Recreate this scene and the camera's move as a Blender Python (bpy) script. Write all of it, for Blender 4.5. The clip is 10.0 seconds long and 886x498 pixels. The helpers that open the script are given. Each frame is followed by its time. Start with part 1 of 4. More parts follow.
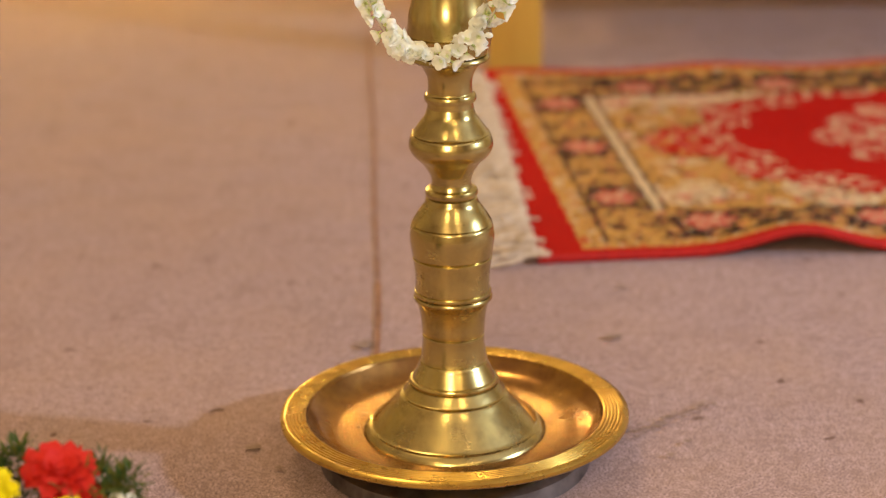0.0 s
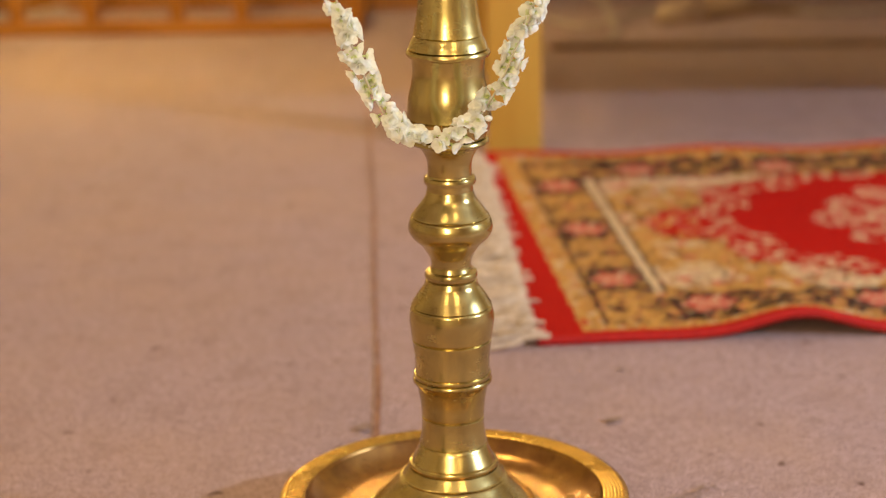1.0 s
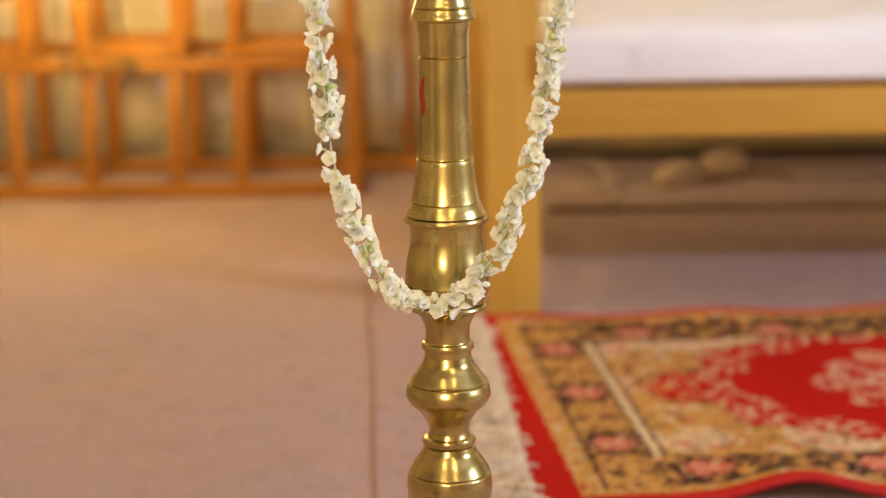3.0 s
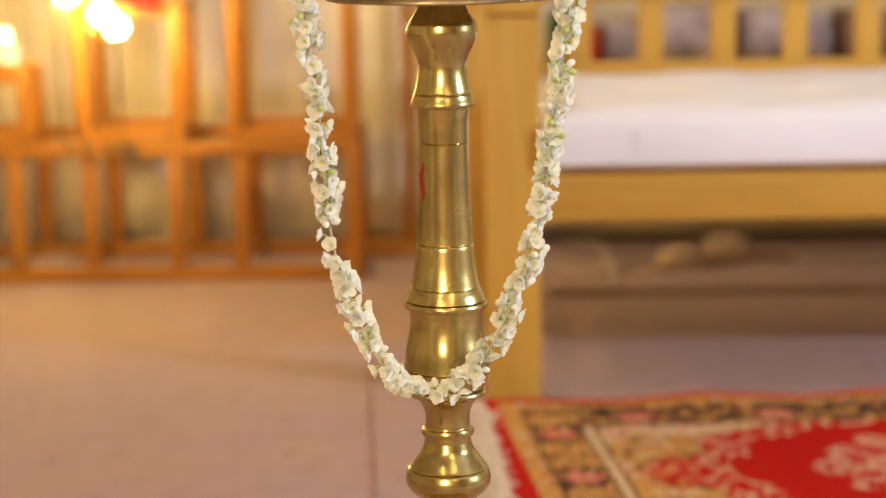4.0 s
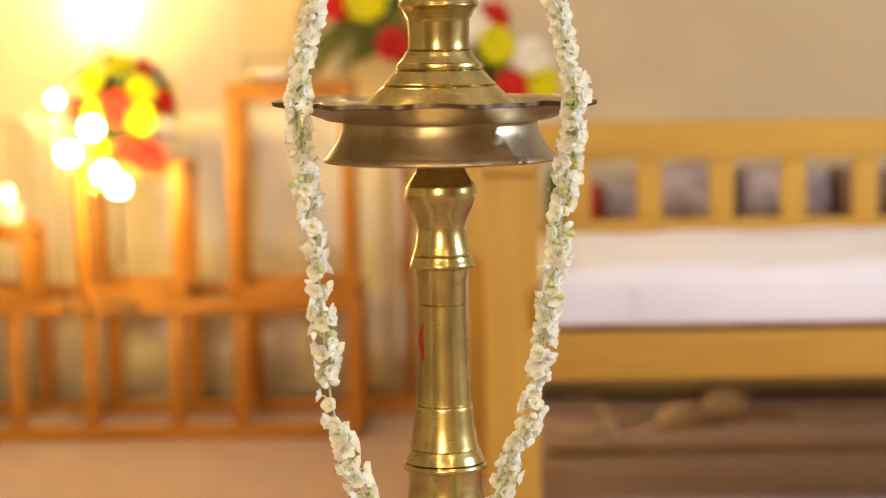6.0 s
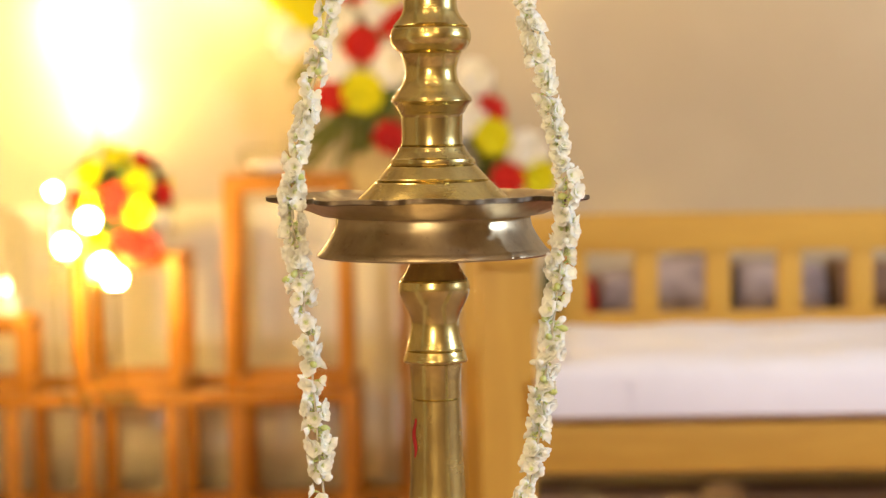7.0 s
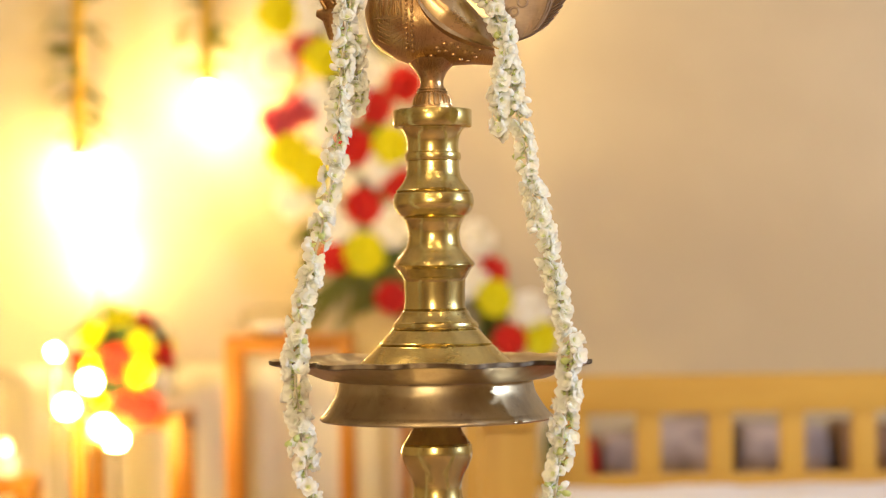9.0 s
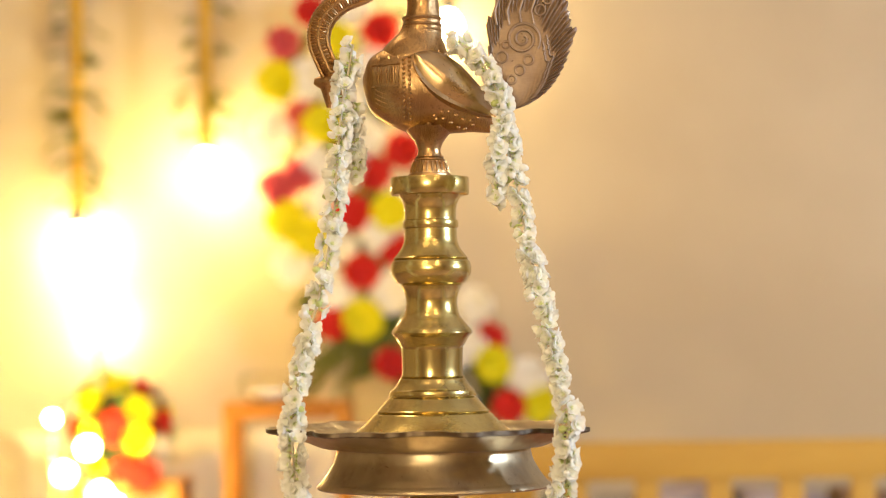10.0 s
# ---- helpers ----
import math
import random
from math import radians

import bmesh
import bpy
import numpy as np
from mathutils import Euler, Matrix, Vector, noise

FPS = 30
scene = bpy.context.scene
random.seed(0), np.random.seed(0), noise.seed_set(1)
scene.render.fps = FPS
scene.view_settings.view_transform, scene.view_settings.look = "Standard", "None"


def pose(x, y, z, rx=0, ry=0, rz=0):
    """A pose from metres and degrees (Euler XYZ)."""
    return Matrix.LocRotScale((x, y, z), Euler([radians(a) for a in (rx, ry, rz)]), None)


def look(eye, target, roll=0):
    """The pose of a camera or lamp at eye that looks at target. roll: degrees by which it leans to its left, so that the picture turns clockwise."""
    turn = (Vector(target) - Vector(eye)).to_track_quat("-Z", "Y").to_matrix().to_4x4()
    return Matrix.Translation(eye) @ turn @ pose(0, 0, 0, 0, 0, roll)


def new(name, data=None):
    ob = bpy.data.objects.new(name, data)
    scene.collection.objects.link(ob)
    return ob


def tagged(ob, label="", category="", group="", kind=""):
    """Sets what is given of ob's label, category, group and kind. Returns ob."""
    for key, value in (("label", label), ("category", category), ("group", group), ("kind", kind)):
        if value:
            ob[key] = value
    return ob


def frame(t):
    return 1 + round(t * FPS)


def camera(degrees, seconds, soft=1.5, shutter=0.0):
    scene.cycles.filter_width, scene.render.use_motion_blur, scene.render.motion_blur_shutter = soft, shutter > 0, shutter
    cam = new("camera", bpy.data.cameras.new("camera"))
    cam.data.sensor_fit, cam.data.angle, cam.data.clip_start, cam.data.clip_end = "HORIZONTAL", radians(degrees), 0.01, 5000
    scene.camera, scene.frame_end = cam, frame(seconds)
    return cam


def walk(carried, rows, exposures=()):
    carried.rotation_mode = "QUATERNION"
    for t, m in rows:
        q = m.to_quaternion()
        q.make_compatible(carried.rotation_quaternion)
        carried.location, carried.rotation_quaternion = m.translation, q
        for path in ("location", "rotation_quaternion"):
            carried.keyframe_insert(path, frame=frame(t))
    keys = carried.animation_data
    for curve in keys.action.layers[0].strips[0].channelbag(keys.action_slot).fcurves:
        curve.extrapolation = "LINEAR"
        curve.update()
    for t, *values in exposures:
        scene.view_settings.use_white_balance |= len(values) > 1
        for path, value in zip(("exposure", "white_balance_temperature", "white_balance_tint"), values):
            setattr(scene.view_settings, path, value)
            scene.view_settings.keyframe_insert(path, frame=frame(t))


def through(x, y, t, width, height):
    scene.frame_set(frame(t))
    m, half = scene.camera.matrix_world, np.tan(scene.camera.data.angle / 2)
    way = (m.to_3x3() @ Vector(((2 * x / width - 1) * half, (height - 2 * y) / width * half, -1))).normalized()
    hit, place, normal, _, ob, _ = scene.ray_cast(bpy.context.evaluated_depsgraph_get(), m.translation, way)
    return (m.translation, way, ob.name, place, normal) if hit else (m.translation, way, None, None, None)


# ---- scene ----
# camera on a tripod, tilting slowly up the lamp
cam = camera(23.74, 10.0, soft=1.2)
cam.data.dof.use_dof = True
cam.data.dof.focus_distance = 1.87
cam.data.dof.aperture_fstop = 3.8

PATH = [
    (0.0, 0.0067, -1.8750, 0.8684, -19.123, 0.471, -0.863),
    (0.5, 0.0086, -1.8750, 0.8685, -18.044, 0.435, -0.866),
    (1.0, 0.0077, -1.8756, 0.8695, -16.909, 0.455, -0.863),
    (1.5, 0.0072, -1.8761, 0.8701, -15.839, 0.442, -0.879),
    (2.0, 0.0096, -1.8762, 0.8721, -14.674, 0.438, -0.871),
    (2.5, 0.0103, -1.8762, 0.8731, -13.637, 0.415, -0.862),
    (4.0, 0.0111, -1.8781, 0.8778, -10.318, 0.396, -0.844),
    (4.5, 0.0127, -1.8792, 0.8783, -9.268, 0.393, -0.867),
    (5.0, 0.0136, -1.8802, 0.8798, -8.171, 0.367, -0.861),
    (6.5, 0.0124, -1.8850, 0.8848, -4.911, 0.349, -0.843),
    (7.0, 0.0179, -1.8862, 0.8872, -3.629, 0.294, -0.847),
    (7.5, 0.0198, -1.8880, 0.8882, -2.453, 0.269, -0.829),
    (8.0, 0.0197, -1.8893, 0.8900, -1.189, 0.285, -0.825),
    (8.5, 0.0179, -1.8903, 0.8906, -0.184, 0.269, -0.807),
    (9.0, 0.0166, -1.8906, 0.8917, 0.695, 0.265, -0.802),
    (9.5, 0.0168, -1.8902, 0.8933, 1.588, 0.269, -0.808),
    (10.0, 0.0183, -1.8898, 0.8942, 2.455, 0.223, -0.796),
]
walk(cam, [(t, pose(x, y, z, 90 + tilt, 0, turn) @ pose(0, 0, 0, 0, 0, roll)) for t, x, y, z, tilt, turn, roll in PATH])

# ---- light ----
world = bpy.data.worlds.new("hall_night")
scene.world = world
world.use_nodes = True
world.node_tree.nodes["Background"].inputs[0].default_value = (1.0, 0.82, 0.62, 1)
world.node_tree.nodes["Background"].inputs[1].default_value = 0.05


def area_lamp(name, eye, target, size, power, colour):
    data = bpy.data.lights.new(name, "AREA")
    data.shape, data.size, data.energy, data.color = "DISK", size, power, colour
    ob = new(name, data)
    ob.matrix_world = look(eye, target)
    return ob


# cool video light on a stand, to the side of the lamp
area_lamp("video_light", (3.9, -0.75, 1.85), (0.0, 0.6, 0.3), 0.20, 166, (0.60, 0.72, 1.0))
# warm hall lights on the ceiling; the last is added fill for the left floor
for lx, ly, lp in ((-1.3, -3.9, 34), (1.3, -3.9, 29), (-0.75, -1.9, 9), (0.95, -2.1, 12), (-0.70, 1.1, 21)):
    area_lamp("hall_and_fill_light", (lx, ly, 3.02), (lx, ly + 0.4, 0), 0.30, lp, (1.0, 0.70, 0.38))
# broad soft light of the film crew behind the camera
area_lamp("front_light", (-0.55, -3.3, 1.50), (0.0, 1.0, 0.6), 0.6, 50, (1.0, 0.80, 0.54))
scene.view_settings.exposure = 0.0

# ---- materials ----


class Nodes:
    def __init__(self, name, rough=0.6, metal=0.0):
        self.m = bpy.data.materials.new(name)
        self.m.use_nodes = True
        self.t = self.m.node_tree
        self.b = self.t.nodes["Principled BSDF"]
        self.b.inputs["Roughness"].default_value = rough
        self.b.inputs["Metallic"].default_value = metal
        self.co = self.t.nodes.new("ShaderNodeTexCoord").outputs["Object"]

    def node(self, kind, **inputs):
        n = self.t.nodes.new(kind)
        for k, v in inputs.items():
            self.feed(v, n.inputs[k.replace("_", " ")])
        return n

    def feed(self, v, socket):
        if isinstance(v, bpy.types.NodeSocket):
            self.t.links.new(v, socket)
        else:
            socket.default_value = v

    def stretch(self, scale, co=None):
        return self.node("ShaderNodeMapping", Vector=co or self.co, Scale=scale).outputs[0]

    def noise(self, scale, detail=4.0, rough=0.55, co=None):
        return self.node("ShaderNodeTexNoise", Vector=co or self.co, Scale=scale, Detail=detail, Roughness=rough).outputs["Fac"]

    def ramp(self, fac, stops):
        n = self.node("ShaderNodeValToRGB", Fac=fac)
        e = n.color_ramp.elements
        while len(e) < len(stops):
            e.new(0.5)
        for s, (p, c) in zip(e, stops):
            s.position, s.color = p, (*c, 1) if len(c) == 3 else c
        return n.outputs[0]

    def mix(self, fac, a, b, mode="MIX"):
        n = self.t.nodes.new("ShaderNodeMix")
        n.data_type, n.blend_type = "RGBA", mode
        self.feed(fac, n.inputs[0])
        for v, i in ((a, 6), (b, 7)):
            self.feed(v if isinstance(v, bpy.types.NodeSocket) else (*v, 1), n.inputs[i])
        return n.outputs[2]

    def colour(self, v):
        self.feed(v if isinstance(v, bpy.types.NodeSocket) else (*v, 1), self.b.inputs["Base Color"])
        return self

    def bump(self, h, strength=0.3, dist=0.002):
        self.feed(self.node("ShaderNodeBump", Height=h, Strength=strength, Distance=dist).outputs[0], self.b.inputs["Normal"])
        return self

    def rough(self, v):
        self.feed(v, self.b.inputs["Roughness"])
        return self

    def set(self, key, v):
        self.b.inputs[key].default_value = v
        return self


def grey(a):
    return (a, a, a)


def brass(name, light, dark, rough):
    n = Nodes(name, rough, 0.95)
    big, fine = n.noise(14, 5), n.noise(160, 3, co=n.stretch((1, 1, 5)))
    streak = n.noise(55, 4, co=n.stretch((1, 1, 0.13)))
    tone = n.mix(n.ramp(n.mix(0.45, big, streak), [(0.38, grey(0.0)), (0.66, grey(1.0))]), light, dark)
    tone = n.mix(n.ramp(n.noise(38, 5, 0.7), [(0.54, grey(0.0)), (0.74, grey(0.55))]), tone, (dark[0] * 0.62, dark[1] * 0.56, dark[2] * 0.55))
    specks = n.noise(330, 2, 0.5)
    n.colour(n.mix(n.ramp(specks, [(0.70, grey(0.0)), (0.76, grey(0.75))]), tone, (dark[0] * 0.35, dark[1] * 0.3, dark[2] * 0.3)))
    n.rough(n.ramp(n.mix(0.2, n.noise(30, 5), fine), [(0.3, grey(rough * 0.75)), (0.75, grey(rough * 1.45))]))
    return n.bump(n.mix(0.35, fine, n.noise(26, 3)), 0.03, 0.0006).m


BRASS = brass("polished_brass", (0.68, 0.55, 0.185), (0.38, 0.30, 0.12), 0.225)
BRASS_DISH = brass("golden_brass", (0.66, 0.43, 0.085), (0.46, 0.28, 0.055), 0.27)
# coppery tarnish, its tone also darkened for the dim surroundings mirrored in the well
BRASS_WELL = brass("tarnished_dimmed_copper", (0.50, 0.28, 0.07), (0.25, 0.115, 0.04), 0.22)
SOOT = brass("sooty_brass", (0.20, 0.15, 0.085), (0.07, 0.055, 0.04), 0.40)
BRASS_OLD = brass("aged_brass", (0.50, 0.41, 0.24), (0.34, 0.27, 0.155), 0.36)
BRASS_PLAIN = brass("cast_brass", (0.60, 0.44, 0.21), (0.42, 0.29, 0.14), 0.30)
BRASS_TAIL = brass("dull_cast_brass", (0.42, 0.32, 0.21), (0.28, 0.20, 0.13), 0.58)


def wood(name, light, dark, along="x", rough=0.42):
    n = Nodes(name, rough)
    n.set("Specular IOR Level", 0.28)
    s = {"x": (2, 26, 26), "y": (26, 2, 26), "z": (26, 26, 2)}[along]
    grain = n.noise(1.6, 6, 0.6, n.stretch(s))
    fine = n.noise(9, 3, 0.6, n.stretch(s))
    n.colour(n.mix(n.ramp(n.mix(0.3, grain, fine), [(0.34, grey(0)), (0.66, grey(1))]), dark, light))
    return n.bump(fine, 0.12, 0.0006).m


PINE = {a: wood("pale_wood_" + a, (0.60, 0.36, 0.062), (0.50, 0.28, 0.046), a) for a in "xyz"}
TEAK = {a: wood("orange_wood_" + a, (0.47, 0.195, 0.022), (0.29, 0.105, 0.012), a) for a in "xyz"}


def plain(name, light, dark, scale, rough, bump=0.2, metal=0.0, dist=0.001):
    n = Nodes(name, rough, metal)
    f = n.noise(scale, 5)
    n.colour(n.mix(n.ramp(f, [(0.35, grey(0)), (0.65, grey(1))]), dark, light))
    return n.bump(n.noise(scale * 6, 3), bump, dist).m


def felt():
    n = Nodes("mauve_felt_carpet", 0.95)
    n.set("Specular IOR Level", 0.12)
    fibre = n.noise(400, 3, 0.75)
    mid = n.noise(95, 4, 0.65)
    patch = n.noise(3.2, 5, 0.6)
    base = n.mix(n.ramp(fibre, [(0.40, grey(0)), (0.60, grey(1))]), (0.180, 0.124, 0.116), (0.60, 0.435, 0.405))
    base = n.mix(n.ramp(mid, [(0.42, grey(0.0)), (0.64, grey(0.60))]), base, (0.23, 0.16, 0.14))
    base = n.mix(n.ramp(patch, [(0.42, grey(0.0)), (0.75, grey(0.45))]), base, (0.42, 0.27, 0.17))
    blot = n.noise(17, 4, 0.6)
    base = n.mix(n.ramp(blot, [(0.50, grey(0.0)), (0.72, grey(0.40))]), base, (0.25, 0.165, 0.135))
    specks = n.noise(34, 2, 0.4)
    base = n.mix(n.ramp(specks, [(0.725, grey(0)), (0.755, grey(0.8))]), base, (0.11, 0.06, 0.04))
    n.colour(base)
    return n.bump(n.mix(0.5, fibre, mid), 0.55, 0.002).m


def plaster():
    n = Nodes("beige_wall_paint", 0.42)
    cloud = n.noise(1.7, 5, 0.6)
    n.colour(n.mix(n.ramp(cloud, [(0.40, grey(0)), (0.66, grey(1))]), (0.55, 0.44, 0.25), (0.62, 0.505, 0.29)))
    return n.bump(n.mix(0.5, n.noise(6, 4), n.noise(60, 3)), 0.25, 0.004).m


def petal(name, light, dark, rough=0.55, through=0.35):
    """Thin petals and leaves, which let part of the light through."""
    n = Nodes(name, rough)
    shade = n.node("ShaderNodeObjectInfo").outputs["Random"]
    isle = n.node("ShaderNodeNewGeometry").outputs["Random Per Island"]
    f = n.mix(0.5, n.mix(0.5, shade, isle), n.noise(90, 3))
    c = n.mix(f, light, dark)
    n.colour(c).bump(n.noise(240, 2), 0.2, 0.0006).set("Specular IOR Level", 0.2)
    thin = n.node("ShaderNodeBsdfTranslucent", Color=c).outputs[0]
    both = n.t.nodes.new("ShaderNodeMixShader")
    both.inputs[0].default_value = through
    n.t.links.new(n.b.outputs[0], both.inputs[1])
    n.t.links.new(thin, both.inputs[2])
    n.t.links.new(both.outputs[0], n.t.nodes["Material Output"].inputs["Surface"])
    return n.m


def carved():
    """Cast brass with finely chased lines and scales."""
    n = Nodes("chased_brass", 0.34, 1.0)
    big = n.noise(22, 5)
    cells = n.node("ShaderNodeTexVoronoi", Vector=n.co, Scale=330.0).outputs["Distance"]
    lines = n.node("ShaderNodeTexWave", Vector=n.stretch((1, 0.4, 1)), Scale=260.0, Distortion=6.0, Detail=2.0, Detail_Scale=1.2).outputs["Fac"]
    h = n.mix(n.ramp(n.noise(48, 1), [(0.49, grey(0)), (0.51, grey(1))]), cells, lines)
    c = n.mix(n.ramp(big, [(0.36, grey(0)), (0.68, grey(1))]), (0.58, 0.385, 0.165), (0.38, 0.235, 0.095))
    n.colour(n.mix(n.ramp(h, [(0.10, grey(0.55)), (0.42, grey(0.0))]), c, (0.20, 0.12, 0.06)))
    return n.bump(h, 0.22, 0.0007).m


FELT, WALL, BRASS_CAST = felt(), plaster(), carved()
CEIL = plain("white_ceiling", (0.78, 0.74, 0.68), (0.72, 0.68, 0.62), 3, 0.8)
DRAPE = plain("cream_cloth", (0.68, 0.59, 0.40), (0.60, 0.52, 0.34), 6, 0.85, 0.2)
LINEN = plain("white_cotton", (0.78, 0.78, 0.79), (0.72, 0.72, 0.73), 5, 0.85, 0.3)
DARKDUST = plain("dark_seam_dirt", (0.32, 0.16, 0.085), (0.19, 0.09, 0.05), 40, 0.95)
DIRT = plain("dry_dirt", (0.31, 0.215, 0.165), (0.22, 0.145, 0.10), 60, 0.95)
JASMINE = petal("jasmine_white", (0.98, 0.98, 0.93), (0.95, 0.97, 0.86), 0.45, 0.46)
PETALBASE = petal("jasmine_petal_base", (0.84, 0.89, 0.62), (0.76, 0.83, 0.48), 0.5, 0.35)
BUDGREEN = petal("bud_green", (0.72, 0.78, 0.36), (0.56, 0.66, 0.24), 0.5)
THREAD = plain("thread", (0.60, 0.55, 0.40), (0.45, 0.42, 0.30), 50, 0.9)
ROSE = petal("red_petals", (0.76, 0.050, 0.030), (0.56, 0.016, 0.012), 0.6)
GOLDEN = petal("yellow_petals", (0.86, 0.80, 0.01), (0.78, 0.68, 0.01), 0.6, 0.2)
CREAM = petal("cream_petals", (0.95, 0.92, 0.78), (0.90, 0.85, 0.66), 0.5, 0.2)
PINK = petal("pink_petals", (0.74, 0.15, 0.14), (0.60, 0.08, 0.09), 0.5)
LEAF = petal("leaf_green", (0.085, 0.15, 0.035), (0.035, 0.075, 0.02), 0.5)
IVY = petal("ivy_green", (0.19, 0.19, 0.030), (0.09, 0.105, 0.016), 0.5)
FOAM = plain("floral_foam", (0.05, 0.09, 0.03), (0.03, 0.06, 0.02), 30, 0.9)
KUMKUM = plain("red_powder", (0.34, 0.012, 0.012), (0.26, 0.008, 0.008), 60, 0.85)
ROPE = plain("jute_rope", (0.70, 0.44, 0.05), (0.54, 0.31, 0.03), 120, 0.9, 0.6)
BLACK = plain("black_plastic", (0.02, 0.02, 0.022), (0.012, 0.012, 0.014), 30, 0.45)
STEEL = plain("dull_steel", (0.26, 0.24, 0.22), (0.08, 0.07, 0.065), 25, 0.35, 0.1, 0.9)
CABLE = plain("pale_cable", (0.55, 0.47, 0.36), (0.42, 0.35, 0.26), 30, 0.6)
STONE = plain("grey_cloth", (0.46, 0.38, 0.33), (0.17, 0.13, 0.12), 11, 0.9)
BEIGE = plain("beige_rubber", (0.46, 0.33, 0.21), (0.34, 0.23, 0.14), 14, 0.7)
BROWN = plain("brown_board", (0.26, 0.15, 0.075), (0.18, 0.10, 0.05), 9, 0.7)
FRINGE = plain("cream_yarn", (0.64, 0.53, 0.38), (0.46, 0.35, 0.23), 70, 0.95, 0.5)
REDYARN = plain("red_yarn", (0.44, 0.008, 0.003), (0.34, 0.005, 0.002), 90, 0.9, 0.5)


def weave():
    n = Nodes("patterned_weave", 0.95)
    n.set("Specular IOR Level", 0.08)
    c = n.t.nodes.new("ShaderNodeVertexColor")
    c.layer_name = "weave"
    fuzz = n.noise(420, 3, 0.7)
    n.colour(n.mix(n.ramp(fuzz, [(0.35, grey(0.0)), (0.7, grey(0.16))]), c.outputs[0], (0.10, 0.05, 0.03)))
    return n.bump(fuzz, 0.6, 0.002).m


WEAVE = weave()


def glow(name, colour, strength):
    n = Nodes(name, 0.3)
    n.colour(colour)
    n.feed((*colour, 1), n.b.inputs["Emission Color"])
    n.set("Emission Strength", strength)
    return n.m


BULB_HOT = glow("hot_bulb", (1.0, 0.76, 0.36), 135.0)
BULB_SMALL = glow("small_bulb", (1.0, 0.72, 0.24), 320.0)
BULB_WARM = glow("warm_bulb", (1.0, 0.76, 0.36), 180.0)
CANDLE = glow("candle_led", (1.0, 0.70, 0.30), 120.0)


def clear_glass():
    n = Nodes("clear_glass", 0.03)
    n.colour((0.97, 0.97, 0.95)).set("Transmission Weight", 1.0).set("IOR", 1.15)
    return n.m


GLASS = clear_glass()

# ---- shapes ----


def part(name, bm, material, parent=None, label="", smooth=False):
    me = bpy.data.meshes.new(name)
    bm.normal_update()
    bm.to_mesh(me)
    bm.free()
    for mt in material if isinstance(material, (list, tuple)) else [material]:
        me.materials.append(mt)
    if smooth:
        me.polygons.foreach_set("use_smooth", [True] * len(me.polygons))
        me.set_sharp_from_angle(angle=radians(42))
    ob = new(name, me)
    if parent:
        ob.parent = parent
    if label:
        ob["label"] = label
    return ob


def thing(name, label, category, at=(0, 0, 0), group="", kind=""):
    ob = new(name)
    ob.location = at
    ob.empty_display_size = 0.05
    return tagged(ob, label, category, group, kind)


def box(bm, x0, x1, y0, y1, z0, z1, bevel=0.0):
    r = bmesh.ops.create_cube(bm, size=1.0, matrix=Matrix.LocRotScale(((x0 + x1) / 2, (y0 + y1) / 2, (z0 + z1) / 2), None, (x1 - x0, y1 - y0, z1 - z0)))
    if bevel:
        es = list({e for v in r["verts"] for e in v.link_edges})
        bmesh.ops.bevel(bm, geom=es, offset=bevel, segments=2, affect="EDGES", profile=0.6)
    return bm


def boxed(*a):
    return box(bmesh.new(), *a)


def smoothed(points, steps):
    """A Catmull-Rom curve through points of any dimension."""
    p = [np.array(q, float) for q in points]
    p = [2 * p[0] - p[1]] + p + [2 * p[-1] - p[-2]]
    out = []
    for i in range(1, len(p) - 2):
        for k in range(steps):
            s = k / steps
            out.append(0.5 * (2 * p[i] + (p[i + 1] - p[i - 1]) * s + (2 * p[i - 1] - 5 * p[i] + 4 * p[i + 1] - p[i + 2]) * s * s
                              + (3 * p[i] - p[i - 1] - 3 * p[i + 1] + p[i + 2]) * s ** 3))
    out.append(p[-2])
    return out


def lathe(profile, seg=96, bm=None):
    """Turn a profile of (radius, height) round the upright axis."""
    bm = bm or bmesh.new()
    rings = []
    for r, z in profile:
        if r < 1e-5:
            rings.append([bm.verts.new((0, 0, z))])
        else:
            rings.append([bm.verts.new((r * math.cos(a), r * math.sin(a), z)) for a in np.linspace(0, 2 * math.pi, seg, endpoint=False)])
    for a, b in zip(rings, rings[1:]):
        for k in range(seg):
            q = [a[k % len(a)], a[(k + 1) % len(a)], b[(k + 1) % len(b)], b[k % len(b)]]
            q = list(dict.fromkeys(q))
            if len(q) > 2:
                bm.faces.new(q)
    bmesh.ops.recalc_face_normals(bm, faces=bm.faces)
    return bm


def tube(points, radius, seg=8, bm=None, closed=True):
    """A round tube along points; radius is a number or one for each point."""
    bm = bm or bmesh.new()
    pts = [Vector(p) for p in points]
    rad = radius if isinstance(radius, (list, tuple)) else [radius] * len(pts)
    up, rings = None, []
    for i, p in enumerate(pts):
        d = (pts[min(i + 1, len(pts) - 1)] - pts[max(i - 1, 0)]).normalized()
        if up is None:
            up = d.orthogonal().normalized()
        up = (up - d * up.dot(d)).normalized()
        side = d.cross(up)
        rings.append([bm.verts.new(p + (up * math.cos(a) + side * math.sin(a)) * rad[i]) for a in np.linspace(0, 2 * math.pi, seg, endpoint=False)])
    for a, b in zip(rings, rings[1:]):
        for k in range(seg):
            bm.faces.new((a[k], a[(k + 1) % seg], b[(k + 1) % seg], b[k]))
    if closed:
        bm.faces.new(rings[0][::-1])
        bm.faces.new(rings[-1])
    return bm


